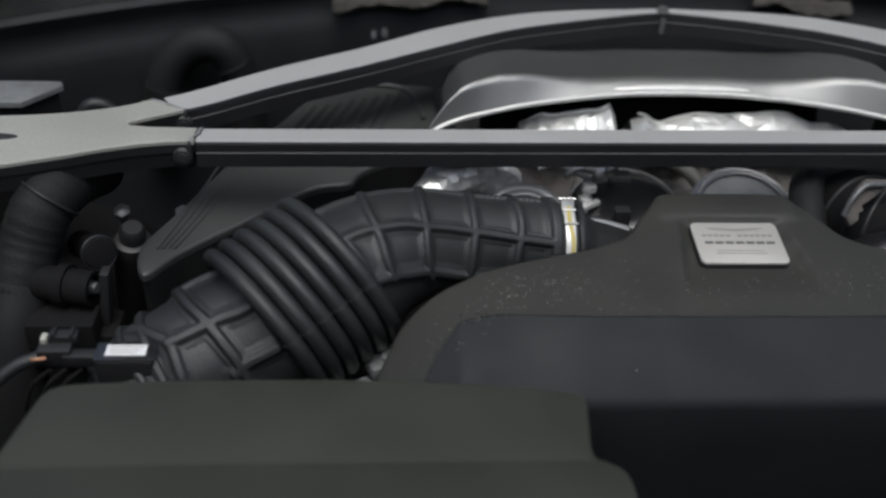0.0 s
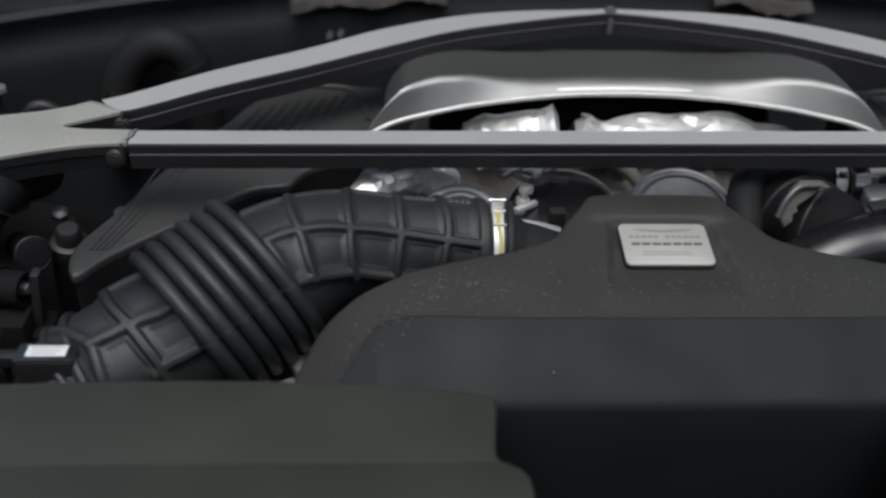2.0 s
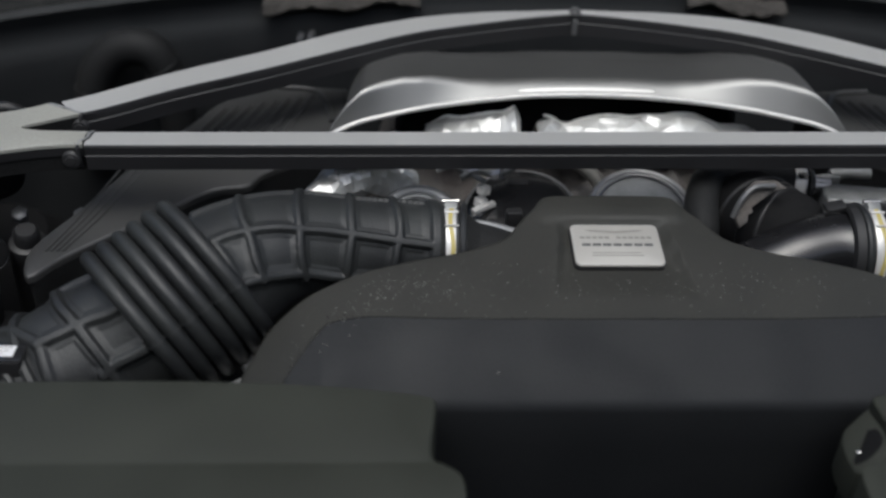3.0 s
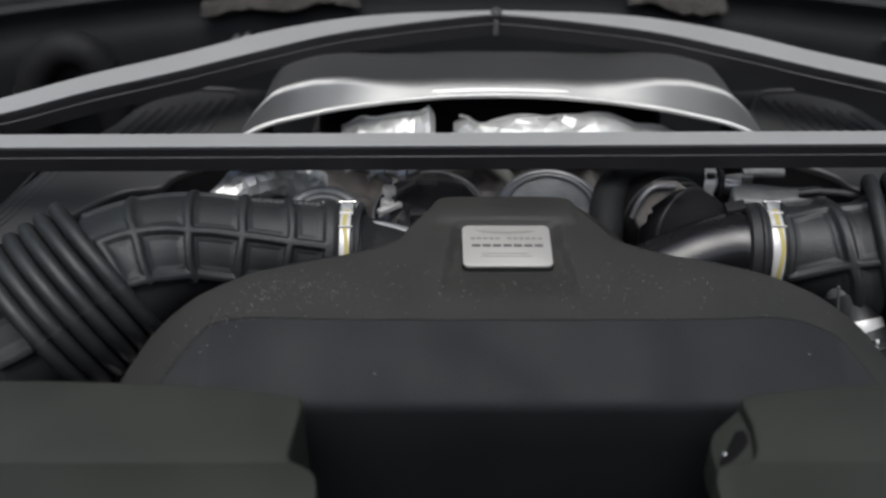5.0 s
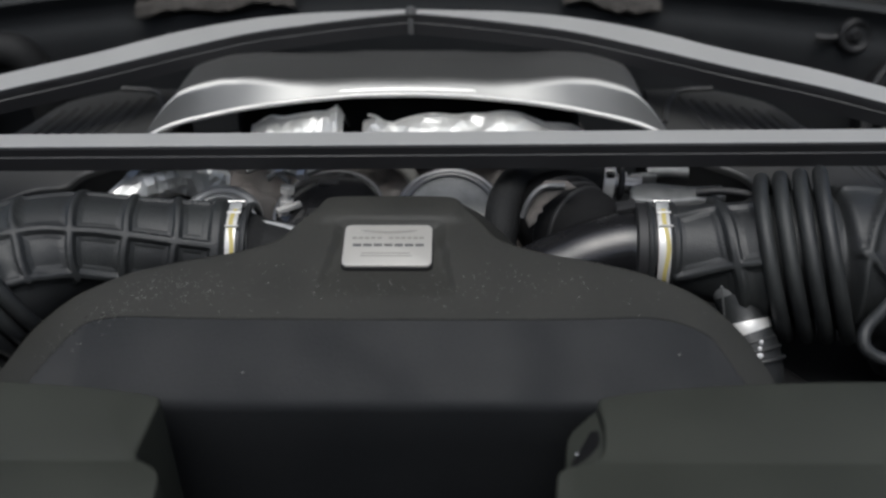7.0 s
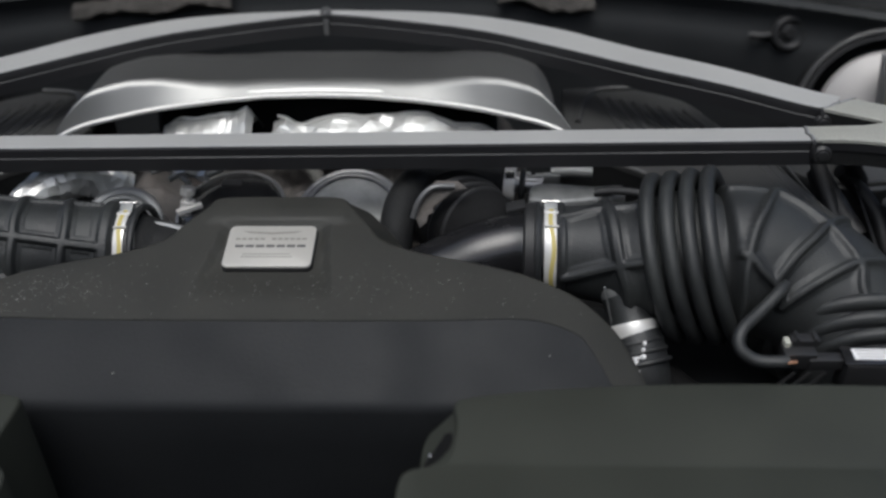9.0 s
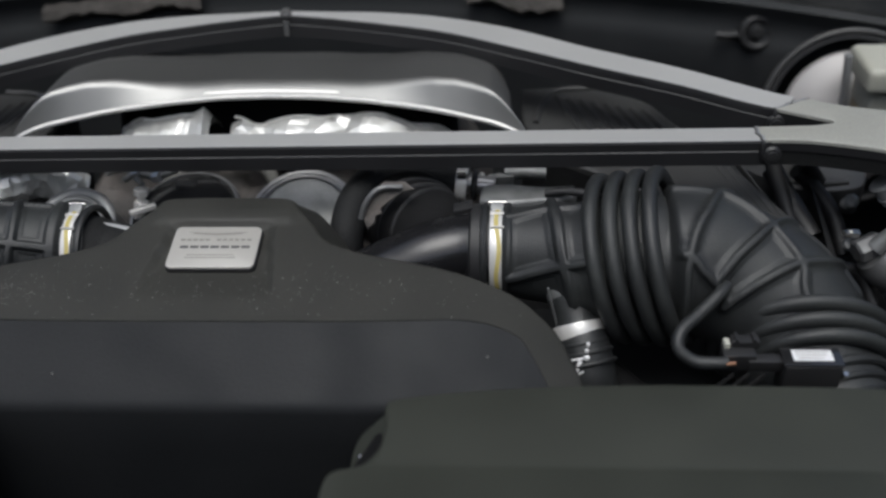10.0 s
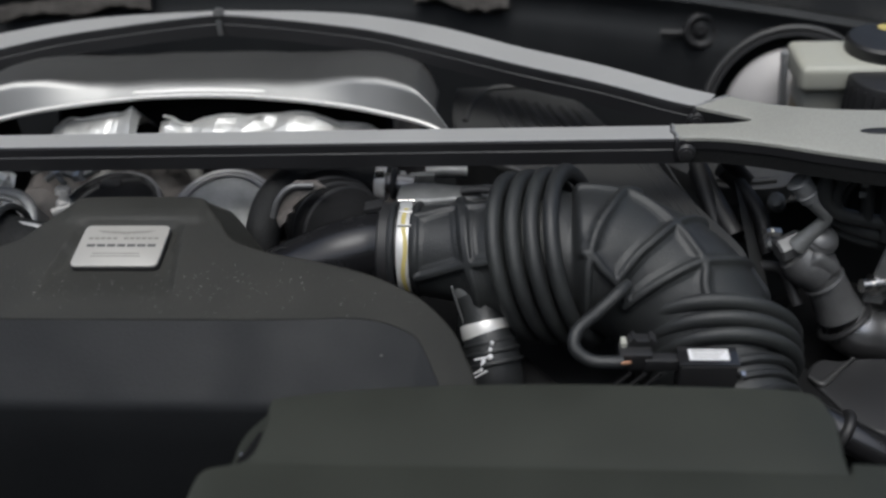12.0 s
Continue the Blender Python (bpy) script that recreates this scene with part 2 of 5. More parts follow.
solo("wall_back", mesh(bulkhead), M_BULK, (0, 0.57, -0.42), "black lined bulkhead behind the engine", "wall", kind="structure")
solo("scuttle", mesh(lambda b: grid(b, [[(x, bulk_y(x) + d, z) for x in np.linspace(-0.9, 0.9, 60)]
                                       for d, z in ((-0.002, 0.078), (0.004, 0.086), (0.05, 0.088), (0.3, 0.12))])),
     M_SCUTTLE, (0, 0.6, 0.08), "dusty grey plastic scuttle at the foot of the windscreen", "scuttle", kind="structure")


def mat_ledge(b, x0, x1):
    rows = []
    for d, z in ((-0.004, 0.036), (-0.014, 0.040), (-0.020, 0.046), (-0.014, 0.056), (0.0, 0.060)):
        rows.append([(x, bulk_y(x) + d + 0.006 * noise.noise(Vector((x * 24, d * 30, 2))), z + 0.020 * noise.noise(Vector((x * 13, 0.4, 5))) * (z < 0.05) + 0.004 * noise.noise(Vector((x * 70, d * 60, 1)))) for x in np.linspace(x0, x1, 70)])
    grid(b, rows)


for x0, x1 in ((-0.375, -0.165), (0.205, 0.335)):
    solo("insulation_ledge", mesh(lambda b: mat_ledge(b, x0, x1)), M_INSUL, ((x0 + x1) / 2, 0.55, 0.03), "dusty brown-grey crumpled insulation edge along the bulkhead", "insulation", "insulation edges")


# Out of view: added screen that blocks low sky and darkens reflections.
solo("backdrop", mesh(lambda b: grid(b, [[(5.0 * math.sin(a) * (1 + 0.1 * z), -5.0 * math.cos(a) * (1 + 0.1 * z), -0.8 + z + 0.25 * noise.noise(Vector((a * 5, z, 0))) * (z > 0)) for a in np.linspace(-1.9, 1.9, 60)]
                                        for z in (0.0, 1.3, 2.6, 3.9, 5.2)])), M_HEDGE, (0, -5, -0.8), "unseen dark green hedge added behind the camera against low sky", "backdrop", kind="structure")
solo("bonnet", mesh(lambda b: grid(b, [[(x, y + 0.05 * x * x, z - 0.06 * x * x) for x in np.linspace(-0.85, 0.85, 16)]
                                      for y, z in ((0.76, 0.13), (0.70, 0.36), (0.61, 0.66), (0.51, 0.96), (0.43, 1.14), (0.39, 1.20))])),
     M_BLACK, (0, 0.8, 0.13), "black underside of the raised bonnet over the bay", "bonnet", kind="structure")


# ---- engine cover ----
BACK = smooth_outline([(0.0, -0.007), (0.03, -0.007), (0.055, -0.009), (0.0640, -0.020), (0.0795, -0.0405), (0.0955, -0.062), (0.130, -0.0765), (0.1725, -0.0855), (0.213, -0.096),
                       (0.240, -0.106), (0.260, -0.115), (0.278, -0.130), (0.290, -0.145), (0.298, -0.163), (0.306, -0.183), (0.309, -0.2045)], 6)


def step(a, b, v):
    t = max(0.0, min(1.0, (v - a) / (b - a)))
    return t * t * (3 - 2 * t)


def cover_dome(x, y):
    ax = abs(x)
    z = 0.0715 + 0.135 * (y + 0.094) - 0.14 * x * x - 1.6 * max(0, ax - 0.2) ** 2
    slot = 0.045 + 0.17 * max(0, -0.045 - y)
    z -= 0.0058 * step(0, 0.0025, slot - ax) * step(0, 0.003, -0.038 - y) * step(-0.135, -0.085, y)
    return z + 0.0022 * step(-0.044, -0.032, y) * step(0, 0.012, 0.068 - ax) - 0.10 * max(0, y + 0.024)


def cover_facet(x, y):
    return 0.0632 + 0.70 * (y + 0.155) - 0.2355 * x * x * max(0.0, min(1.1, (y + 0.207) / 0.055)) + 0.30 * max(0, abs(x) - (0.244 if x < 0 else 0.262))


def cover_height(x, y):
    return min(cover_dome(x, y), cover_facet(x, y))


def crease(x):
    lo, hi = -0.30, -0.10
    for _ in range(40):
        m = (lo + hi) / 2
        lo, hi = (m, hi) if cover_facet(x, m) < cover_dome(x, m) else (lo, m)
    return max(lo, -0.2055)


def engine_cover():
    root = thing("engine_cover", (0, -0.1, -0.08), "satin black plastic engine cover with a paler top, over the engine", "engine cover")
    cols = [(-x, y) for x, y in reversed(BACK[1:])] + BACK
    tops, fronts = [], []
    for i, (x, yb) in enumerate(cols):
        p, q = cols[max(i - 1, 0)], cols[min(i + 1, len(cols) - 1)]
        nx, ny = -(q[1] - p[1]), q[0] - p[0]
        s = math.hypot(nx, ny)
        nx, ny = nx / s, ny / s
        yf, yc = -0.207, crease(x)
        zb = cover_dome(x, yb)
        draft = step(0.040, 0.064, x) * step(-0.125, -0.095, -x)
        front = [(x, yf - 0.006, -0.16), (x, yf - 0.006, -0.02), (x, yf - 0.0058, cover_height(x, yf) - 0.010), (x, yf - 0.0045, cover_height(x, yf) - 0.005), (x, yf - 0.002, cover_height(x, yf) - 0.0018)]
        front += [(x, yf + (yc - 0.0006 - yf) * j / 12, cover_height(x, yf + (yc - 0.0006 - yf) * j / 12)) for j in range(13)]
        front += [(x, yc, cover_height(x, yc) - 0.0012)]
        top = [(x, yc, cover_dome(x, yc) - 0.0012)] + [(x, yc + 0.0004 + (yb - yc - 0.0004) * j / 60, cover_dome(x, yc + 0.0004 + (yb - yc - 0.0004) * j / 60)) for j in range(61)]
        top += [(x + nx * d, yb + ny * d, zb - e) for d, e in ((0.0016, 0.0006), (0.0030, 0.0022), (0.0036, 0.0045), (0.004 + 0.022 * draft, 0.022), (0.004 + 0.042 * draft, 0.07))]
        tops.append(top)
        fronts.append(front)
    # Split at the crease: paler warm top, darker blue-black front.
    part("top_panel", mesh(lambda b: grid(b, tops)), M_COVER, root, "paler satin black top", angle=60)
    part("front_panel", mesh(lambda b: grid(b, fronts)), M_FRONT, root, "darker blue-black front", angle=60)
    return root


engine_cover()


def droplets(b):
    rng = random.Random(5)
    for _ in range(560):
        if rng.random() < 0.55:
            x = rng.gauss(-0.20, 0.045)
            y = rng.gauss(-0.118, 0.014) - 0.9 * max(0, -0.2 - x)
        else:
            x, y = rng.gauss(0.06, 0.12), rng.gauss(-0.114, 0.015)
        if abs(x) > 0.285 or abs(x) < 0.045 and y > -0.1 or y > np.interp(abs(x), [p[0] for p in BACK], [p[1] for p in BACK]) - 0.006 or y < crease(x) - 0.002 and rng.random() < 0.93:
            continue
        r = rng.uniform(0.0002, 0.0005) * (1.3 if rng.random() < 0.15 else 1)
        z = cover_height(x, y)
        top = b.verts.new((x, y, z + r * 0.55))
        ring = [b.verts.new((x + r * rng.uniform(0.9, 2.0) * math.cos(a), y + r * math.sin(a), z - 0.0001)) for a in (i * math.pi / 3 for i in range(6))]
        for i in range(6):
            b.faces.new((top, ring[i], ring[(i + 1) % 6]))
    for x, y in ((-0.109, -0.19), (0.235, -0.173)):
        z = cover_height(x, y)
        block(b, (x, y, z + 0.0003), (0.0013, 0.0010, 0.0007), 0.0002)


solo("dust_specks", mesh(droplets), M_BEAD, (0, -0.11, 0.07), "pale dried water drops and dust on the engine cover", "specks", kind="stuff")


def grit(b):
    rng = random.Random(8)
    for k in range(190):
        corner = k < 90
        x = -rng.uniform(0.215, 0.303) if corner else rng.uniform(-0.225, 0.225)
        y = crease(x) + (rng.gauss(0.001, 0.0030) if corner else rng.gauss(0.0002, 0.0006))
        r = rng.uniform(0.0003, 0.0008) if corner else rng.uniform(0.0002, 0.0006)
        z = cover_height(x, y)
        top = b.verts.new((x, y, z + r * 0.7))
        ring = [b.verts.new((x + r * rng.uniform(0.8, 1.6) * math.cos(a), y + r * math.sin(a), z - 0.0001)) for a in (i * math.pi / 3 for i in range(6))]
        for i in range(6):
            b.faces.new((top, ring[i], ring[(i + 1) % 6]))


solo("grit_specks", mesh(grit), M_DARK, (-0.26, -0.17, 0.05), "dark grit along the edge of the engine cover", "specks", kind="stuff")


def plaque():
    tilt = math.atan2(0.0065, 0.051)
    m = Matrix.Translation((-0.0005, -0.0700, 0.0752)) @ Matrix.Rotation(tilt, 4, "X")
    root = thing("badge_plate", m.translation, "brushed aluminium badge plate with rounded corners and dark print", "badge")

    def rounded(w, h, r, n=6):
        out = []
        for cx, cy, a0 in ((w / 2 - r, h / 2 - r, 0), (-w / 2 + r, h / 2 - r, 90), (-w / 2 + r, -h / 2 + r, 180), (w / 2 - r, -h / 2 + r, 270)):
            out += [(cx + r * math.cos(radians(a0 + 90 * i / n)), cy + r * math.sin(radians(a0 + 90 * i / n))) for i in range(n + 1)]
        return out
    part("plate", mesh(lambda b: slab(b, rounded(0.076, 0.0510, 0.0055), lambda x, y: 0.0, 0.003, 0.0006, 2, m)), M_PLAQUE, root)
    part("backing", mesh(lambda b: slab(b, rounded(0.0775, 0.0525, 0.006), lambda x, y: -0.0016, 0.005, 0.0005, 2, m)), M_BLACK, root, "black backing rim")
    wing = [(-0.0265, 0.0185), (-0.012, 0.0178), (0, 0.0170), (0.012, 0.0178), (0.0265, 0.0185), (0.020, 0.0160), (0.008, 0.0148), (0, 0.0142), (-0.008, 0.0148), (-0.020, 0.0160)]
    part("emblem", mesh(lambda b: slab(b, wing, lambda x, y: 0.0003, 0.0006, 0, 1, m)), M_INKP, root, "flat winged emblem shape")

    def bars(y, h, spans, mat, nm, label):
        def add(b):
            for x0, x1 in spans:
                slab(b, [(x0, y - h / 2), (x1, y - h / 2), (x1, y + h / 2), (x0, y + h / 2)], lambda x, yy: 0.0003, 0.0006, 0, 1, m)
        part(nm, mesh(add), mat, root, label)
    def letters(x0, x1, n, gap):
        w = (x1 - x0 + gap) / n
        return [(x0 + w * i, x0 + w * (i + 1) - gap) for i in range(n)]
    bars(0.0085, 0.0024, letters(-0.031, -0.0055, 5, 0.0012) + letters(0.0005, 0.031, 6, 0.0012), M_INKP, "print_line", "row of pale grey print blocks")
    bars(-0.0005, 0.0030, letters(-0.030, 0.031, 7, 0.0016), M_INK, "print_line", "row of dark print blocks")
    bars(-0.0105, 0.0009, ((-0.022, 0.019),), M_INKP, "print_line", "thin grey bar of print")
    bars(-0.0138, 0.0009, ((-0.023, 0.021),), M_INKP, "print_line", "thin grey bar of print")


plaque()


# ---- air filter boxes ----
def airbox(s, shift):
    """s: side of the car; outline runs from the inner corner along the back edge outwards."""
    root = thing("air_filter_box", (s * 0.36 + shift, -0.4, -0.15), "grey-green plastic air filter box lid with rounded edges", "air filter box", "air filter boxes")

    o = 0.006 if s > 0 else -0.002
    end = 0.555 if s > 0 else 0.5595

    def top(x, y):
        u = abs(x - shift)
        return 0.057 - 0.10 * max(0, u - 0.40) ** 2
    back = smooth_outline([(0.158, -0.2415), (0.166, -0.2335), (0.22, -0.2245), (0.29, -0.219), (0.36, -0.2165), (0.45, -0.2170), (0.515 + o, -0.2180), (0.538 + o, -0.2208), (0.5475 + o, -0.2290), (0.5525 + o, -0.248)], 5)
    if s > 0:
        inner = smooth_outline([(0.1215, -0.345), (0.1225, -0.316), (0.128, -0.304), (0.145, -0.2985), (0.1560, -0.288), (0.160, -0.262)], 5)
    else:
        inner = smooth_outline([(0.1405, -0.345), (0.1410, -0.318), (0.1455, -0.306), (0.156, -0.2985), (0.1620, -0.289), (0.1600, -0.262)], 5)
    bends = [s * u + shift for u in (0.41, 0.44, 0.47, 0.50, 0.53, 0.56, 0.59)]
    cutoff = [p for p in inner if p[1] > -0.2975]
    lid = back + [(end, -0.286), (end, -0.3100)] + [(inner[0][0] + 0.022, -0.3100)] + cutoff
    part("lid", mesh(lambda b: slab(b, [(s * x + shift, y) for x, y in lid], top, 0.14, 0.0030, 4, None, bends)), M_BOX, root)
    tray = [(inner[0][0] + 0.022, -0.2978), (end, -0.2978), (end + 0.003, -0.2880), (0.600, -0.2890), (0.612, -0.298), (0.612, -0.50), (inner[0][0], -0.50)] + [p for p in inner if p[1] < -0.2975]
    part("tray", mesh(lambda b: slab(b, [(s * x + shift, y) for x, y in tray], lambda x, y: top(x, y) + 0.0005, 0.14, 0.0008, 2, None, bends)), M_BOX, root)
    if s < 0:
        return root
    def slope(x, y):
        return 0.0395 + 0.70 * (x - 0.151)
    tab = smooth_outline([(0.1655, -0.2365), (0.1595, -0.2388), (0.150, -0.2440), (0.1430, -0.2485), (0.1390, -0.257), (0.1375, -0.272), (0.1385, -0.286)], 4) + [(0.150, -0.296), (0.166, -0.290)]
    part("latch", mesh(lambda b: slab(b, tab, slope, 0.03, 0.0012, 2)), M_BOX, root)
    hole = smooth_outline([(0.1550, -0.2560), (0.1600, -0.2585), (0.1604, -0.2685), (0.1560, -0.2750), (0.1480, -0.2795), (0.1402, -0.2795), (0.1412, -0.2745), (0.1455, -0.2705)], 3)
    # Pocket isn't cut: a thin black plate gives its inner shade.
    part("latch_pocket", mesh(lambda b: slab(b, hole, lambda x, y: slope(x, y) + 0.0005, 0.004, 0.0002, 1)), M_DARK, root, "black plate standing in for the latch pocket's shade")
    part("latch_pin", mesh(lambda b: turned(b, (0.1450, -0.2710, slope(0.145, 0)), (-0.57, 0, 0.82), [(0, 0.0017), (0.0015, 0.0017), (0.002, 0.001), (0.002, 0)], 10)), M_STEEL, root, "small steel pin")
    return root


airbox(-1, 0.0)
airbox(1, 0.003)


# ---- intake ducts ----
class Sweep:
    """A duct's centre line with radii, and points on its skin."""

    def __init__(self, rows, k=10):
        self.line = spline(rows, k)
        self.c = [Vector(p[:3]) for p in self.line]
        self.s = [0.0]
        for a, b in zip(self.c, self.c[1:]):
            self.s.append(self.s[-1] + (b - a).length)
        last = len(self.c) - 1
        self.tan = [(self.c[min(i + 1, last)] - self.c[max(i - 1, 0)]).normalized() for i in range(last + 1)]

    def at(self, s):
        i = int(np.interp(s, self.s, range(len(self.s))))
        i = min(i, len(self.c) - 2)
        f = (s - self.s[i]) / max(1e-9, self.s[i + 1] - self.s[i])
        c = self.c[i].lerp(self.c[i + 1], f)
        r = self.line[i][3] * (1 - f) + self.line[i + 1][3] * f
        t = self.tan[i].lerp(self.tan[i + 1], f).normalized()
        return c, t, r

    def near(self, p):
        p = Vector(p)
        return self.s[min(range(len(self.c)), key=lambda i: (self.c[i] - p).length)]

    def skin(self, s, deg, lift=0.0):
        c, t, r = self.at(s)
        a, u, w = basis(t, (0, -0.57, 0.82))
        return c + (u * math.cos(radians(deg)) + w * math.sin(radians(deg))) * (r + lift)


def duct(name, label, rows, ribs, bellows, dips, start, seam=None):
    """A moulded duct: ribs given as lines of (place along, degrees round) swell out of the skin."""
    sw = Sweep(rows)
    root = thing(name, (*sw.c[0].xy, sw.c[0].z - 0.05), label, "intake duct", "intake ducts")
    n, m = 240, int(sw.s[-1] / 0.0014)
    rings = []
    for i in range(m + 1):
        s0 = start + (sw.s[-1] - start) * i / m
        dip = sum(d * step(a, a + 0.010, s0) * step(-z, -z + 0.010, -s0) for a, z, d in dips)
        c, t, r = sw.at(s0)
        _, u, w = basis(t, (0, -0.57, 0.82))
        rings.append([(c, (u * math.cos(a) + w * math.sin(a)), r - dip) for a in (2 * math.pi * k / n for k in range(n))])
    flat = np.array([[*(c + d * r), *d] for ring in rings for c, d, r in ring])
    lift = np.zeros(len(flat))
    for wide, high, line in ribs:
        fine = spline(line, 14)
        pts = np.array([sw.skin(p[0], p[1]) for p in fine])
        for k in range(0, len(flat), 6000):
            d = np.sqrt(((flat[k:k + 6000, None, :3] - pts[None]) ** 2).sum(2).min(1))
            crest = 1 - np.clip((d - wide * 0.50) / (wide * 0.70), 0, 1)
            shoulder = 1 - np.clip((d - wide * 1.55) / (wide * 0.35), 0, 1)
            lift[k:k + 6000] = np.maximum(lift[k:k + 6000], high * np.maximum(0.20 * shoulder, crest * crest * (3 - 2 * crest)))
    pos = flat[:, :3] + flat[:, 3:] * lift[:, None]
    b = bmesh.new()
    grid(b, [[tuple(p) for p in pos[i * n:(i + 1) * n]] + [tuple(pos[i * n])] for i in range(m + 1)])
    bmesh.ops.remove_doubles(b, verts=b.verts, dist=1e-6)
    part("body", b, M_RUBBER, root, angle=70)
    for (c0, r0), (c1, r1), k, th, ax in bellows:
        c0, c1 = Vector(c0), Vector(c1)
        for i in range(k):
            f = i / max(1, k - 1)
            c = c0.lerp(c1, f)
            t = Vector(ax) if ax else sw.at(sw.near(c))[1]
            R = r0 + (r1 - r0) * f
            part("bellows_ring", mesh(lambda b: torus(b, c, t, R - th * 1.15, th * 1.15, 64, 14, 0.87)), M_RUBBER, root, angle=70)
            if seam:
                d = Vector(seam) - t * t.dot(Vector(seam)) / t.length_squared
                d.normalize()
                part("mould_line", mesh(lambda b: torus(b, c + d * (R - th * 1.15), t.cross(d), th * 1.12, 0.0005, 30, 6)), M_RUBBER, root)
    return root, sw


def band_clamp(c, axis, r, w, mat_label):
    c, axis = Vector(c), Vector(axis).normalized()
    root = thing("hose_clamp", c - Vector((0, 0, r)), mat_label, "hose clamp", "hose clamps")
    part("band", mesh(lambda b: turned(b, c, axis, [(-w / 2, r), (-w / 2, r + 0.0012), (-w * 0.3, r + 0.0018), (w * 0.3, r + 0.0018), (w / 2, r + 0.0012), (w / 2, r)], 56, True)), M_CLAMP, root)
    return root


L_ROWS = [(-0.12, -0.02, 0.034, 0.0385), (-0.139, -0.022, 0.035, 0.039), (-0.18, -0.0257, 0.0396, 0.0404), (-0.2291, -0.0329, 0.045, 0.0429), (-0.2722, -0.0418, 0.0502, 0.0477), (-0.3058, -0.0558, 0.0492, 0.0542),
          (-0.3377, -0.0732, 0.0392, 0.0629), (-0.3734, -0.0888, 0.0216, 0.0633), (-0.4088, -0.1038, 0.0026, 0.06), (-0.4346, -0.1121, -0.0062, 0.0594), (-0.4672, -0.1277, -0.0184, 0.0593), (-0.4939, -0.141, -0.0333, 0.0569),
          (-0.4987, -0.1647, -0.0591, 0.0475), (-0.5015, -0.2244, -0.067, 0.0478)]
R_ROWS = [(0.222, -0.021, 0.036, 0.0385), (0.241, -0.022, 0.037, 0.039), (0.2672, -0.0243, 0.0357, 0.0419), (0.2971, -0.0289, 0.0368, 0.0461), (0.3189, -0.0333, 0.0361, 0.0533), (0.3409, -0.0359, 0.0376, 0.0612),
          (0.3651, -0.038, 0.0445, 0.0662), (0.3852, -0.0428, 0.0417, 0.0654), (0.4097, -0.0436, 0.0418, 0.0647), (0.4406, -0.0475, 0.0334, 0.0631), (0.4769, -0.0606, 0.0172, 0.0638), (0.496, -0.0777, 0.0004, 0.0627),
          (0.5073, -0.0912, -0.0138, 0.0626), (0.5107, -0.1055, -0.0217, 0.0617), (0.5139, -0.1193, -0.0285, 0.0599), (0.5216, -0.1475, -0.0374, 0.0519), (0.5281, -0.17, -0.0443, 0.052), (0.5313, -0.2318, -0.0503, 0.052)]
RW, RH = 0.0042, 0.0056
# ribs above and below the bellows: half width, height, line of (place along, degrees round)
UPPER_RIBS = [
    (RW, RH, [(0.186, 110), (0.191, 65), (0.197, 25), (0.199, 5), (0.201, -8), (0.204, -21), (0.206, -37)]),
    (RW, RH, [(0.150, 110), (0.153, 66), (0.161, 20), (0.164, -2), (0.167, -18), (0.169, -34), (0.167, -51)]),
    (RW, RH, [(0.113, 110), (0.115, 55), (0.118, 17), (0.118, -4), (0.120, -24), (0.121, -40), (0.121, -58)]),
    (RW, RH, [(0.077, 110), (0.076, 50), (0.074, 22), (0.074, -3), (0.077, -24), (0.079, -50), (0.080, -80)]),
    (RW * 1.6, RH, [(0.040, 170), (0.040, 90), (0.040, 0), (0.040, -90)]),
    (RW, RH, [(0.221, 8), (0.210, 7), (0.199, 5), (0.185, 2), (0.164, -3), (0.140, -4), (0.119, -6), (0.097, -9), (0.073, -13), (0.046, -16)]),
    (RW, RH, [(0.221, -30), (0.204, -36), (0.182, -43), (0.153, -49), (0.124, -55), (0.090, -60)]),
    (RW, RH * 0.8, [(0.221, 8), (0.220, -10), (0.221, -30)]),
    (RW, RH * 0.7, [(0.222, 52), (0.194, 58), (0.154, 60), (0.118, 58), (0.050, 56)])]
LOWER_RIBS = [
    (RW * 1.25, RH * 1.15, [(0.362, 110), (0.358, 69), (0.354, 32), (0.346, 7), (0.340, -13), (0.334, -31), (0.331, -50)]),
    (RW * 1.25, RH * 1.15, [(0.378, 10), (0.366, 8), (0.346, 7), (0.323, 6), (0.301, 5)]),
    (RW * 1.25, RH * 1.15, [(0.359, 69), (0.346, 70), (0.322, 66), (0.301, 64)]),
    (RW * 1.25, RH * 1.15, [(0.345, -36), (0.336, -34), (0.321, -31), (0.301, -31)]),
    (RW * 1.25, RH * 1.15 * 0.8, [(0.399, 45), (0.388, 30), (0.378, 11), (0.380, -10), (0.386, -40)])]
left_duct, swl = duct("intake_duct", "black ribbed rubber intake duct with a six-ring bellows", L_ROWS, UPPER_RIBS + LOWER_RIBS,
    [(((-0.3435, -0.0728, 0.0447), 0.0783), ((-0.4031, -0.1057, 0.0152), 0.0787), 6, 0.0070, (-0.745, -0.558, -0.365))], [(0.226, 0.302, 0.008)], 0.012, (0.39, -0.81, 0.44))
INLET_RIBS = [
    (RW * 0.9, RH * 0.8, [(0.028, -26), (0.042, -31), (0.065, -38), (0.085, -39), (0.105, -39)]),
    (RW * 1.4, RH, [(0.066, -110), (0.068, -65), (0.076, -17), (0.081, 9), (0.087, 29), (0.093, 45), (0.096, 62), (0.098, 90)]),
    (RW, RH, [(0.035, 54), (0.062, 41), (0.087, 30), (0.112, 20)]),
    (RW * 0.9, RH * 0.6, [(0.034, 54), (0.031, 10), (0.028, -26)])]
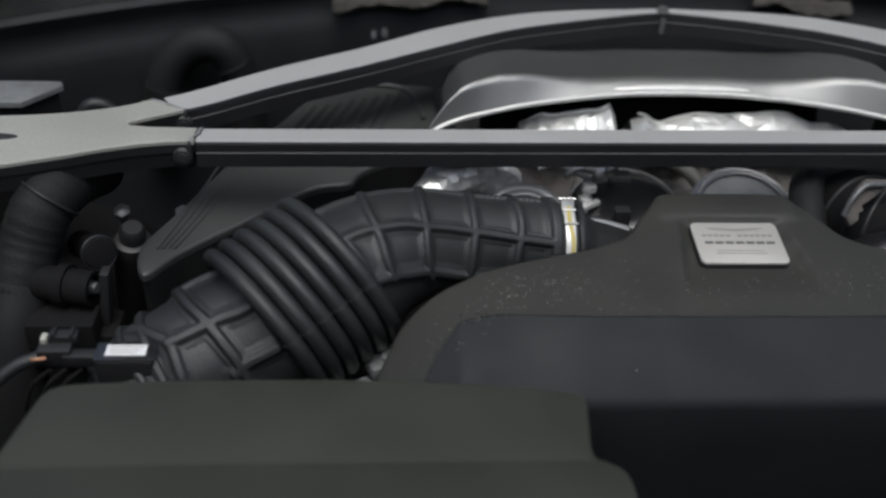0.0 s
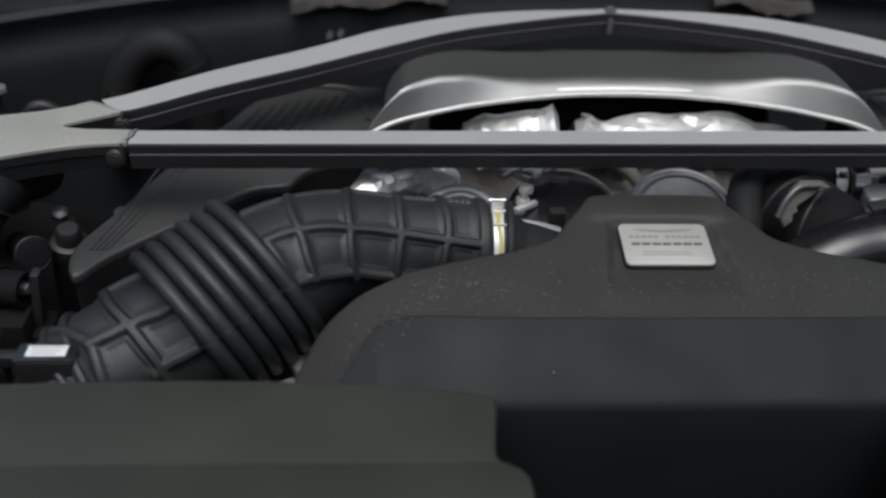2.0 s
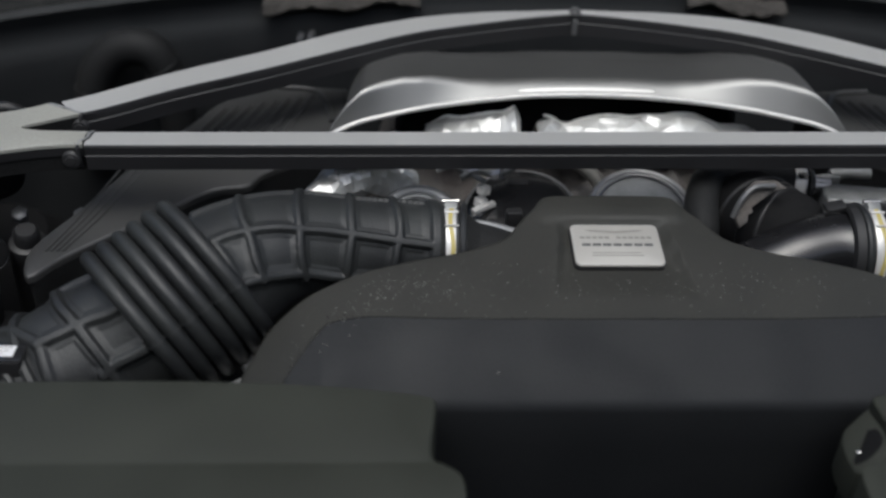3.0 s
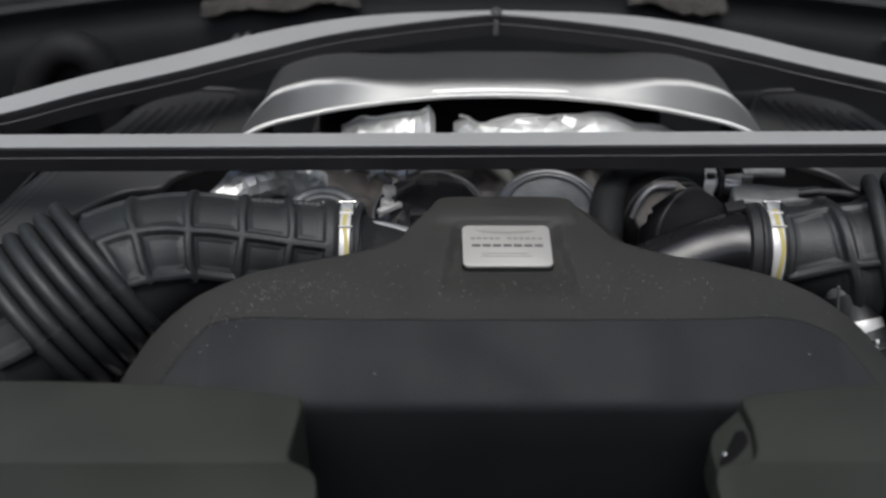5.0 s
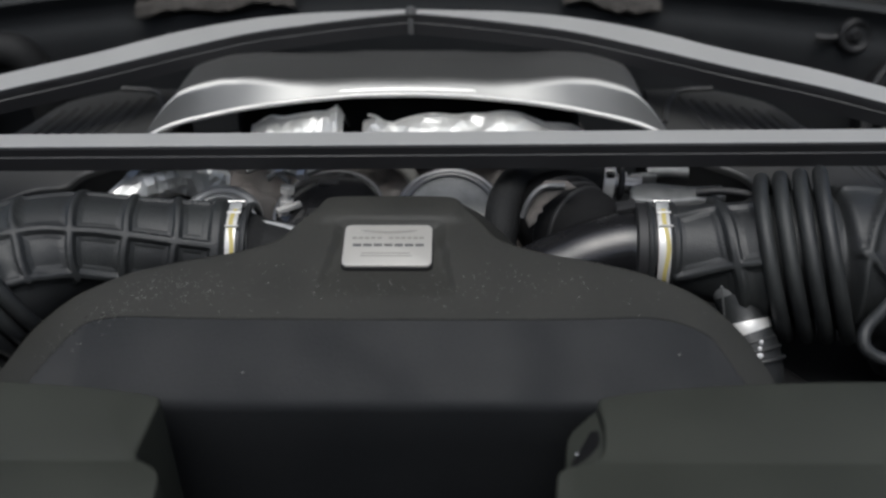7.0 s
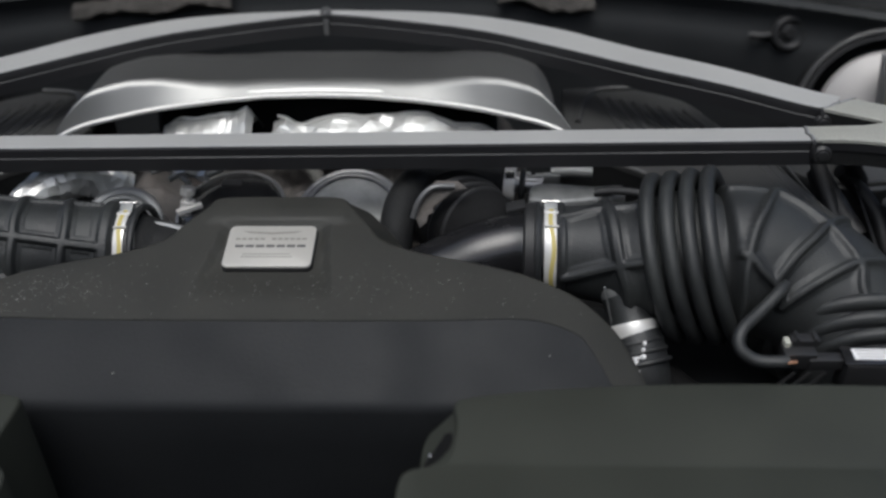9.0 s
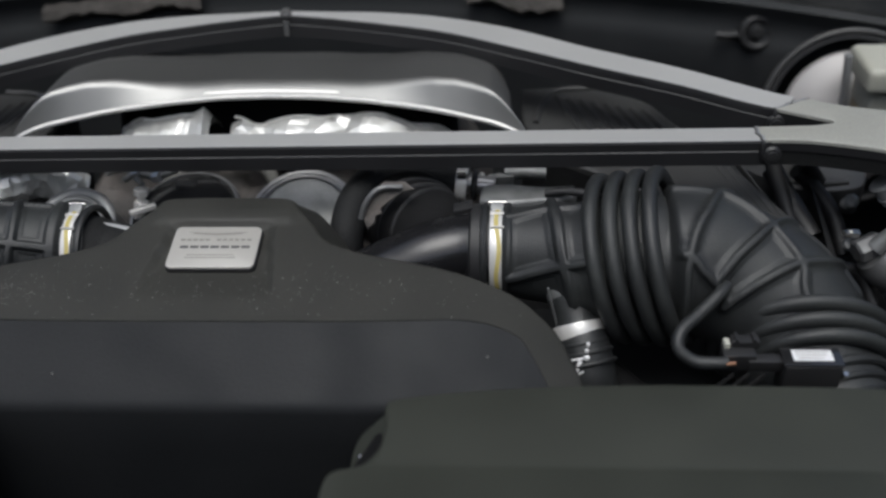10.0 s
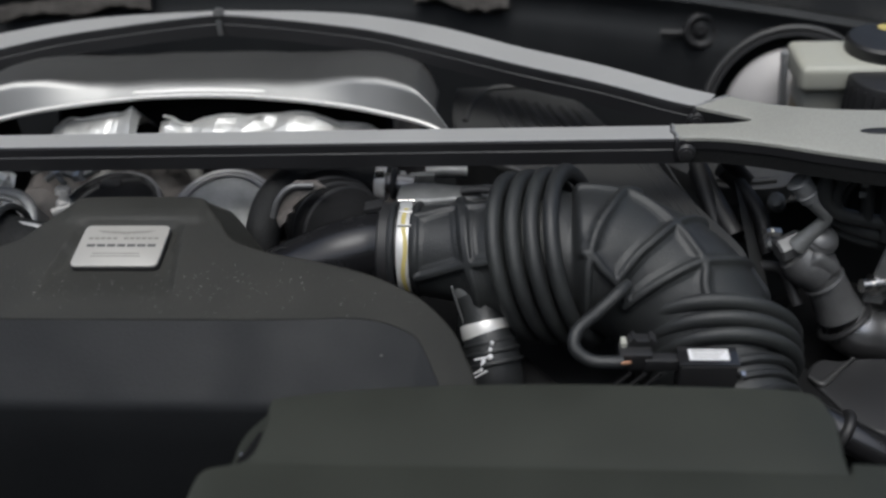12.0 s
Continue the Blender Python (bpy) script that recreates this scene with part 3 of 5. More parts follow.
ELBOW_RIBS = [
    (RW, RH, [(0.216, -100), (0.209, -65), (0.200, -50), (0.191, -19), (0.186, 1), (0.183, 17), (0.181, 33), (0.180, 70)]),
    (RW, RH, [(0.262, -100), (0.253, -67), (0.237, -35), (0.226, -10), (0.214, 10), (0.204, 30)]),
    (RW, RH, [(0.296, -100), (0.285, -69), (0.275, -34), (0.264, -13), (0.252, 6), (0.239, 25), (0.226, 46)]),
    (RW, RH, [(0.200, -50), (0.216, -42), (0.234, -32), (0.251, -22), (0.267, -13), (0.276, -4), (0.290, 1)]),
    (RW, RH, [(0.168, 14), (0.183, 17), (0.192, 26), (0.204, 33), (0.226, 42)]),
    (RW, RH * 0.7, [(0.168, -48), (0.188, -48), (0.200, -50)]),
    (RW, RH * 0.7, [(0.285, -66), (0.300, -66), (0.314, -66)])]
right_duct, swr = duct("intake_duct", "black ribbed rubber intake elbow with two bellows", R_ROWS, INLET_RIBS + ELBOW_RIBS,
    [(((0.3490, -0.0299, 0.0332), 0.0784), ((0.3985, -0.0380, 0.0416), 0.0823), 4, 0.0068, (0.920, -0.197, 0.340)),
     (((0.5062, -0.0935, -0.0138), 0.0788), ((0.5159, -0.1163, -0.0215), 0.0666), 3, 0.0066, (-0.009, -0.944, -0.331))], [(0.112, 0.180, 0.010), (0.304, 0.352, 0.004)], 0.009)


for pos in ((-0.141, -0.022, 0.0354), (0.2435, -0.022, 0.0363)):
    cl = band_clamp(pos, (1, -0.04, 0.02), 0.0400, 0.0108, "bright steel worm-drive clamp with a yellow paint mark")
    p = Vector(pos)
    up = Vector((0, 0.57, 0.82))
    side = Vector((0, -0.82, 0.57))

    def ring_at(deg, r, dx=0.0):
        return p + (up * math.cos(radians(deg)) + side * math.sin(radians(deg))) * r + Vector((dx, 0, 0))
    part("paint_mark", mesh(lambda b: grid(b, [[ring_at(d, 0.0422, dx + 0.0012 * math.sin(d * 0.09)) for dx in (-0.0019, 0.0019)] for d in range(12, 172, 6)])),
         M_YELLOW, cl, "faded yellow painted stripe")
    part("screw_housing", mesh(lambda b: block(b, ring_at(24, 0.0430), (0.0118, 0.009, 0.004), 0.0012, Matrix.Rotation(radians(28), 3, "X"))), M_DULL, cl)
    part("screw", mesh(lambda b: turned(b, ring_at(17, 0.0452) - Vector((0.0075, 0, 0)), (1, 0, 0), [(0, 0), (0, 0.0022), (0.015, 0.0022), (0.015, 0)], 12)), M_STEEL, cl)
    for dg in (38, 60):
        part("strap_fold", mesh(lambda b: block(b, ring_at(dg, 0.0424), (0.0125, 0.0024, 0.0016), 0.0006, Matrix.Rotation(radians(55 - dg), 3, "X"))), M_CLAMP, cl)

# duct cuffs beside the clamps
for x, s in ((-0.1515, -1), (0.254, 1), (-0.1295, 1), (0.2325, -1)):
    c = Vector((x, -0.0225, 0.0357 if x < 0 else 0.0368))
    solo("duct_cuff", mesh(lambda b: torus(b, c, (1, -0.04, 0.02), 0.0405, 0.0032, 56, 8, 1.0)), M_RUBBER, c - Vector((0, 0, 0.04)), "black rubber cuff ring beside the clamp", "cuff", "duct cuffs")


for sw, places in ((swl, (0.392, 0.404, 0.416)), (swr, (0.368, 0.380, 0.392))):
    for k, place in enumerate(places):
        c, way, r = sw.at(place)
        solo("duct_cuff", mesh(lambda b: torus(b, c, way, r + 0.0010, 0.0036 if k else 0.0046, 64, 8, 1.0)), M_RUBBER, c - Vector((0, 0, r)), "black rubber cuff ring at the duct end", "cuff", "duct cuffs")


# ---- mass-air sensors in the duct ends ----
def sensor(dx, with_loop):
    def q(x, y, z):
        return (x + dx, y, z)
    root = thing("air_sensor", q(0.49, -0.162, 0.0), "black plastic air sensor with a white label, on the duct end", "sensor", "air sensors")
    part("housing", mesh(lambda b: block(b, q(0.4900, -0.1625, 0.016), (0.044, 0.021, 0.034), 0.0015)), M_BLACK, root)
    part("rim", mesh(lambda b: block(b, q(0.4900, -0.1615, 0.0335), (0.0465, 0.0215, 0.003), 0.001)), M_GLOSS, root)
    part("label", mesh(lambda b: block(b, q(0.4905, -0.1612, 0.0354), (0.0310, 0.0125, 0.0006), 0.0002)), M_WHITE, root, "white paper label with faint print")
    for i in range(3):
        part("print_line", mesh(lambda b: block(b, q(0.4905 - 0.001 * i, -0.1575 - 0.0036 * i, 0.0358), (0.026 - 0.003 * i, 0.0009, 0.0003), 0)), M_INKP, root, "faint grey bar of print")
    part("neck", mesh(lambda b: block(b, q(0.456, -0.160, 0.0265), (0.030, 0.011, 0.011), 0.002)), M_BLACK, root)
    part("plug", mesh(lambda b: block(b, q(0.4345, -0.155, 0.028), (0.026, 0.017, 0.016), 0.002),
                      lambda b: block(b, q(0.4400, -0.148, 0.0385), (0.022, 0.010, 0.006), 0.001),
                      lambda b: block(b, q(0.4330, -0.148, 0.0425), (0.003, 0.010, 0.003), 0.0006),
                      lambda b: block(b, q(0.4470, -0.148, 0.0425), (0.003, 0.010, 0.003), 0.0006)), M_BLACK, root)
    part("lock_clip", mesh(lambda b: block(b, q(0.4255, -0.150, 0.034), (0.005, 0.009, 0.013), 0.0015)), M_IVORY, root, "ivory locking clip")
    part("foot", mesh(lambda b: block(b, q(0.488, -0.158, -0.012), (0.034, 0.018, 0.03), 0.003)), M_BLACK, root)
    part("screw", mesh(lambda b: turned(b, q(0.5145, -0.1625, 0.008), (0.3, -0.3, 1), [(0, 0.003), (0.012, 0.003), (0.014, 0.0022), (0.014, 0)], 10)), M_STEEL, root)
    cab = thing("sensor_cable", q(0.42, -0.162, 0.01), "black sleeved sensor cable leading to the sensor plug", "cable", "sensor cables")
    if with_loop:
        pts = [q(0.424, -0.165, 0.031), q(0.416, -0.166, 0.031), q(0.399, -0.164, 0.031), q(0.387, -0.158, 0.038), q(0.389, -0.147, 0.047), q(0.407, -0.130, 0.053), q(0.423, -0.116, 0.060), q(0.431, -0.105, 0.061)]
    else:
        pts = [q(0.424, -0.163, 0.030), q(0.405, -0.168, 0.024), q(0.383, -0.178, 0.008), q(0.36, -0.185, -0.02), q(0.34, -0.19, -0.08)]
    part("sleeve", mesh(lambda b: tube(b, pts, 0.0054, 12, 10)), M_RUBBER, cab)
    part("wire_end", mesh(lambda b: tube(b, [q(0.419, -0.168, 0.032), q(0.424, -0.169, 0.033), q(0.430, -0.167, 0.032)], 0.0014, 8, 4)), M_COPPER, cab, "bare copper-coloured wire ends")
    for k in range(3):
        w = [q(0.455 - 0.012 * k, -0.166, 0.020), q(0.440 - 0.012 * k, -0.172, 0.008), q(0.425 - 0.01 * k, -0.17, -0.02)]
        part("wire", mesh(lambda b: tube(b, w, 0.0018, 8, 6)), M_DARK, cab)


sensor(0.0, True)
sensor(-0.9945, False)


# ---- strut brace ----
TURN = Matrix.Translation((0.011, 0, 0)) @ Matrix.Rotation(radians(0.77), 4, "Z")


def brace_top(x, y):
    return 0.108 + 0.14 * max(0, y - 0.105)


def strut_brace():
    root = thing("strut_brace", (0.011, 0.06, 0.08), "silver grey painted strut brace bolted across the engine bay", "strut brace")

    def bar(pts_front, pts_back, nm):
        """A hollow bar: painted top, stepped sides with shade put into their colour."""
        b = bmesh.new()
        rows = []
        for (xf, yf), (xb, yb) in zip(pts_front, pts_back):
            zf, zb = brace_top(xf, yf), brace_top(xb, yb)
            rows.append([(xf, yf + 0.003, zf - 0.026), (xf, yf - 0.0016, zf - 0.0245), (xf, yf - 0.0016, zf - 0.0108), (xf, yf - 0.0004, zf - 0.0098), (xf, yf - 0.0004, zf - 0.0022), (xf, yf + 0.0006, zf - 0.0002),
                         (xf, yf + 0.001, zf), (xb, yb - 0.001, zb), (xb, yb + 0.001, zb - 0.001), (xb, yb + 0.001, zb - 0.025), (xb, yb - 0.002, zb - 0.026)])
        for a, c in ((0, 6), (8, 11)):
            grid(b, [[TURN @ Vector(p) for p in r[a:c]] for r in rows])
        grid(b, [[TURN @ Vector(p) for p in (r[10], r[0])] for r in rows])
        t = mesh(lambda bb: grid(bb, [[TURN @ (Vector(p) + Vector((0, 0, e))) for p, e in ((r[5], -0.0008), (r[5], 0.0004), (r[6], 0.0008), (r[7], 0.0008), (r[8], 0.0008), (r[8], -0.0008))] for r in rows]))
        rail = part(nm, b, M_SIDE, root, "side rail, shade put into its black", angle=25)
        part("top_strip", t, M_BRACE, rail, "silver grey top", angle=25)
        return rail
    xs = np.linspace(-0.485, 0.485, 24)
    bar([(x, 0.043) for x in xs], [(x, 0.068) for x in xs], "front_bar")
    for s in (-1, 1):
        f = spline([(0.512, 0.1020), (0.478, 0.1160), (0.417, 0.147), (0.335, 0.182), (0.257, 0.2185), (0.180, 0.2520), (0.115, 0.2700), (0.05, 0.2845), (0.0, 0.2930)], 8)
        r = spline([(0.526, 0.1240), (0.497, 0.1370), (0.42, 0.178), (0.335, 0.2160), (0.255, 0.2560), (0.176, 0.2830), (0.108, 0.2945), (0.045, 0.2985), (0.0, 0.3015)], 8)
        bar([(s * p[0], p[1]) for p in f], [(s * p[0], p[1]) for p in r], "rear_bar")
        xe = 0.4865 if s < 0 else 0.4765
        node = smooth_outline([(0.5385, 0.1200), (0.56, 0.1105), (0.61, 0.097), (0.66, 0.091), (0.72, 0.09)], 5) + \
            smooth_outline([(0.73, 0.02), (0.70, -0.008), (0.66, -0.003), (0.60, 0.016), (0.565, 0.029), (0.53, 0.039), (0.505, 0.0430), (xe, 0.0430)], 5) + \
            [(xe, 0.0685), (0.530, 0.0700), (0.549, 0.0735), (0.551, 0.0775), (0.548, 0.0800), (0.503, 0.1035)]
        cast = part("node_casting", mesh(lambda b: slab(b, [(s * x, y) for x, y in node], lambda x, y: brace_top(x, y) + 0.0016, 0.004, 0.0014, 3, TURN)), M_CAST, root, "pale cast end plate")
        mid = (0.60, 0.07)
        # Web and rail below the plate carry its underside shade as colour.
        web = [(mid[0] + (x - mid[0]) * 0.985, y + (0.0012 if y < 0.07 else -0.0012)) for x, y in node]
        part("web", mesh(lambda b: slab(b, [(s * x, y) for x, y in web], lambda x, y: brace_top(x, y) - 0.0020, 0.024, 0.0, 1, TURN)), M_HOSE, cast, "underside web, shade put into its black")
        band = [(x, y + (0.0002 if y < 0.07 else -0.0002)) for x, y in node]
        part("side_rail", mesh(lambda b: slab(b, [(s * x, y) for x, y in band], lambda x, y: brace_top(x, y) - 0.0024, 0.0085, 0.0, 1, TURN)), M_SIDE, cast, "side rail, shade put into its dark grey")
        slot = [(0.664 + 0.022 * math.cos(a), 0.0500 + 0.0060 * math.sin(a)) for a in (i * math.pi / 8 for i in range(16))]
        # Slot isn't cut through; a flat black plate draws its dark inside.
        part("slot", mesh(lambda b: slab(b, [(s * x, y) for x, y in slot], lambda x, y: 0.1102, 0.004, 0.0004, 1, TURN)), M_BLACK, root, "dark plate standing in for the shaded slotted hole")
        part("slot_bolt", mesh(lambda b: turned(b, TURN @ Vector((s * 0.680, 0.0480, 0.110)), (0, 0, 1), [(0, 0.0055), (0.001, 0.0055), (0.0015, 0.0045), (0.0015, 0)], 20)), M_STEEL, root, "steel bolt head")
        for bx, by in ((0.486 if s > 0 else 0.497, 0.0405), (0.505, 0.1015)):
            c = TURN @ Vector((s * bx, by, brace_top(bx, by) - 0.013))
            part("bolt_head", mesh(lambda b: turned(b, c, (0, -1, 0.12), [(0, 0.0092), (0.002, 0.0090), (0.0040, 0.007), (0.0040, 0.005), (0.0055, 0.0044), (0.006, 0)], 18)), M_BLACK, root, "dark bolt head")
        # seams where bar and casting meet
        for (x0, y0), (x1, y1) in (((0.4905, 0.0435), (0.482, 0.0690)) if s < 0 else ((0.4775, 0.0435), (0.476, 0.0690)), ((0.503, 0.1040), (0.5365, 0.1205))):
            pts = [TURN @ Vector((s * (x0 + (x1 - x0) * f + 0.0012 * math.sin(f * 9)), y0 + (y1 - y0) * f, brace_top(0, y0 + (y1 - y0) * f) + 0.0004)) for f in (0, 0.25, 0.5, 0.75, 1)]
            part("weld_seam", mesh(lambda b: tube(b, pts, [0.0014, 0.0021, 0.0014, 0.0021, 0.0014], 8, 5)), M_ALU, root)
            for dx in (-0.0024, 0.0024):
                part("seam_line", mesh(lambda b: tube(b, [p + Vector((dx, 0, 0.0006)) for p in pts], 0.0006, 6, 3)), M_SIDE, root, "dark seam line")
            p0 = pts[0]
            part("weld_seam", mesh(lambda b: tube(b, [p0, p0 + Vector((0, -0.0022, -0.002)), p0 + Vector((0, -0.003, -0.011)), p0 + Vector((0, -0.001, -0.022))], [0.0012, 0.0022, 0.0026, 0.0014], 8, 4)), M_SIDE, root)
    c = TURN @ Vector((0.0, 0.297, brace_top(0, 0.297)))
    part("centre_bolt", mesh(lambda b: turned(b, c, (0, 0, 1), [(-0.002, 0.007), (0.0015, 0.007), (0.0025, 0.005), (0.0045, 0.0045), (0.0045, 0)], 18)), M_FITTING, root)
    part("centre_strap", mesh(lambda b: block(b, TURN @ Vector((0, 0.2895, 0.120)), (0.006, 0.004, 0.018), 0.001)), M_FITTING, root)


strut_brace()


# ---- heat shield and foil ----
def heat_shield():
    """A hood of sheet metal: steep cheeks at the sides, a soft scoop in the middle, a rolled front lip."""
    rows, front = [], []
    for i in range(121):
        u = -1 + 2 * i / 120
        a = abs(u)
        lip = np.interp(a, [0, 0.2, 0.42, 0.64, 0.86, 0.94, 1.0], [0.0940, 0.0935, 0.0910, 0.0870, 0.0800, 0.0745, 0.0670])
        face = float(np.interp(a, [0, 0.30, 0.45, 0.60, 0.72, 0.90, 0.96, 1.0], [0.010, 0.010, 0.013, 0.022, 0.027, 0.026, 0.018, 0.006]))
        bend = float(np.interp(a, [0, 0.35, 0.52, 0.66, 1.0], [0.030, 0.030, 0.018, 0.012, 0.010]))
        steep = float(np.interp(a, [0, 0.35, 0.65, 1.0], [29, 33, 58, 70]))
        x, y, z = 0.007 + 0.269 * u, 0.175 - 0.045 * a ** 2, lip
        inward = 0.075 * max(0, a - 0.78) * (1 if u < 0 else -1)
        row = [(x, y + 0.010, z - 0.006), (x, y + 0.002, z - 0.0015), (x, y, z)]
        front.append((x, y, z - 0.0008))
        y0 = y
        for run, tilt in [(face / 6, steep)] * 6 + [(bend * radians(steep + 6) / 14, steep - (steep + 6) * (k + 0.5) / 14) for k in range(14)] + [(0.02, -3), (0.03, -5), (0.03, -8)]:
            y, z = y + run * math.cos(radians(tilt)), z + run * math.sin(radians(tilt))
            row.append((x + inward * min(1, (y - y0) / 0.02), y, z))
        rows.append(row)
    root = thing("heat_shield", (0.007, 0.2, 0.06), "satin aluminium heat shield with a bright rolled front lip", "heat shield")
    ob = part("panel", mesh(lambda bb: grid(bb, rows)), M_SHEET, root, angle=60)
    sol = ob.modifiers.new("thickness", "SOLIDIFY")
    sol.thickness, sol.offset = 0.0012, -1
    # Added pale bead imitates the tapering reflection in the middle of the sheet.
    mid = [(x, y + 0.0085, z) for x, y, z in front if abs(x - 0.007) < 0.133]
    part("sheen_bead", mesh(lambda bb: tube(bb, mid[::3] + [mid[-1]], [0.0002 + 0.0060 * math.sqrt(max(0, 1 - ((q[0] - 0.007) / 0.133) ** 2)) for q in mid[::3] + [mid[-1]]], 20, 4)), M_CLAMP, root, "added pale bead standing in for the sheet's sheen", angle=60)
    # The lip takes paler metal than the panel, so its sheen is colour.
    part("rolled_lip", mesh(lambda bb: tube(bb, front[::4], 0.0027, 14, 4)), M_CLAMP, root, "rolled lip with its sheen put into a pale colour", angle=60)


heat_shield()


def foil_sheet(x0, x1, y0, y1, height, seed, nx=20, ny=8, amp=0.006):
    """A crumpled sheet of flat facets between sharp folds."""
    rng = random.Random(int(seed * 10))
    b = bmesh.new()
    rows = []
    for j in range(ny + 1):
        row = []
        for i in range(nx + 1):
            x = x0 + (x1 - x0) * (i + rng.uniform(-0.38, 0.38) * (0 < i < nx)) / nx
            y = y0 + (y1 - y0) * (j + rng.uniform(-0.38, 0.38) * (0 < j < ny)) / ny
            p = Vector((x * 17 + y * 9 + seed, y * 34 - x * 6, seed * 1.7))
            z = height(x, y) + amp * (0.30 - abs(noise.noise(p))) + amp * 0.4 * (0.25 - abs(noise.noise(p * 2.3)))
            row.append((x, y, z + rng.uniform(-0.0006, 0.0006)))
        rows.append(row)
    grid(b, rows)
    bmesh.ops.triangulate(b, faces=b.faces)
    return b


def fold(x, y, pts):
    return np.interp(x, [p[0] for p in pts], [p[1] for p in pts]) - 0.0070 - 0.40 * max(0, 0.176 - y) - 1.0 * max(0, y - 0.18)


for x0, x1, pts, seed in ((-0.162, -0.0615, [(-0.162, 0.0600), (-0.14, 0.0715), (-0.104, 0.0745), (-0.08, 0.0785), (-0.067, 0.0850), (-0.0615, 0.0745)], 3.1),
                          (-0.042, 0.195, [(-0.042, 0.0645), (-0.036, 0.0750), (-0.026, 0.0725), (-0.012, 0.0625), (0.005, 0.0685), (0.02, 0.0735), (0.083, 0.0745), (0.107, 0.0790), (0.125, 0.0765), (0.144, 0.0695), (0.16, 0.0615), (0.175, 0.0645), (0.195, 0.057)], 7.7)):
    wrap = thing("foil_wrap", ((x0 + x1) / 2, 0.16, 0.05), "crumpled bright aluminium foil wrapped over the turbocharger", "foil wrap", "foil wraps")
    part("sheet", foil_sheet(x0, x1, 0.142, 0.215, lambda x, y: fold(x, y, pts), seed), M_FOIL, wrap, angle=2)
    edge = [(x, 0.177 + 0.002 * noise.noise(Vector((x * 60, seed, 0))), fold(x, 0.177, pts) + 0.0012 + 0.0022 * noise.noise(Vector((x * 45, 3, seed)))) for x in np.linspace(x0 + 0.006, x1 - 0.006, 26)]
    part("folded_edge", mesh(lambda b: tube(b, edge, [0.0012 + 0.0009 * abs(noise.noise(Vector((p[0] * 70, 1, seed)))) for p in edge], 8, 3)), M_FOIL, wrap, "folded foil edge", angle=30)


def foil_pipe(b):
    """Foil wrapped round a pipe in flat folds."""
    rng = random.Random(12)
    tube(b, [(-0.280, 0.028, 0.030), (-0.268, 0.044, 0.045), (-0.243, 0.064, 0.053), (-0.220, 0.072, 0.056), (-0.198, 0.078, 0.050), (-0.180, 0.086, 0.034)], [0.010, 0.016, 0.019, 0.019, 0.018, 0.016], 14, 5)
    for v in b.verts:
        p = v.co * 48
        v.co += Vector((noise.noise(p), noise.noise(p + Vector((7, 1, 3))), noise.noise(p + Vector((2, 9, 4))))) * 0.005 + Vector((rng.uniform(-1, 1), rng.uniform(-1, 1), rng.uniform(-1, 1))) * 0.0012
    bmesh.ops.triangulate(b, faces=b.faces)


solo("foil_wrap", mesh(foil_pipe), M_FOIL, (-0.21, 0.075, 0.03), "crumpled bright aluminium foil wrapped round an exhaust pipe", "foil wrap", "foil wraps", angle=9)
# Black colour stands for shade under the shield; centre block closes the gap behind.
turbo = thing("turbo_housing", (0.0, 0.24, -0.03), "twin turbo housing, blackened for the shade under the heat shield", "turbo housing")
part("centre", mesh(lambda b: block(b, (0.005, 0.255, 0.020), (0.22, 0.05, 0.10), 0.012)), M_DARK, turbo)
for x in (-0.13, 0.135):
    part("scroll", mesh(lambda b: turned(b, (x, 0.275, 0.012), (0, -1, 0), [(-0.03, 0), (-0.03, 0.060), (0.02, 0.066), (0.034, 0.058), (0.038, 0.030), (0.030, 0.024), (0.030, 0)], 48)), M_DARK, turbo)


def engine_block(b):
    rows = []
    for j in range(50):
        y = -0.19 + 0.55 * j / 49
        row = []
        for i in range(90):
            x = -0.25 + 0.49 * i / 89
            p = Vector((x * 20, y * 20, 0.3))
            z = -0.002 + 0.022 * noise.noise(p) + 0.012 * noise.noise(p * 2.6) - 2.5 * max(0, abs(x) - 0.20) - 2.5 * max(0, 0.02 - y)
            row.append((x, y, z))
        rows.append(row)
    grid(b, rows)


solo("engine_block", mesh(engine_block), M_BLOCK, (0, 0.05, -0.1), "rough brown-grey cast engine block below the cover", "engine block")


def round_cap():
    c = Vector((0.052, 0.066, -0.004))
    ax = Vector((0, -0.42, 0.9)).normalized()
    root = thing("round_cap", c, "dull grey round housing cap with two rims", "housing cap")
    part("drum", mesh(lambda b: turned(b, c, ax, [(0, 0.056), (0.026, 0.056), (0.029, 0.0535), (0.029, 0.049)], 56)), M_ALU, root)
    part("rim", mesh(lambda b: torus(b, c + ax * 0.029, ax, 0.0530, 0.0026, 56, 8)), M_PIPE, root, "brighter outer rim")
    part("rim", mesh(lambda b: torus(b, c + ax * 0.032, ax, 0.0465, 0.0022, 56, 8)), M_PIPE, root, "brighter inner rim")
    part("dome", mesh(lambda b: turned(b, c, ax, [(0.028, 0.052), (0.030, 0.0465), (0.031, 0.038), (0.032, 0.02), (0.032, 0)], 48)), M_DULL, root)


round_cap()


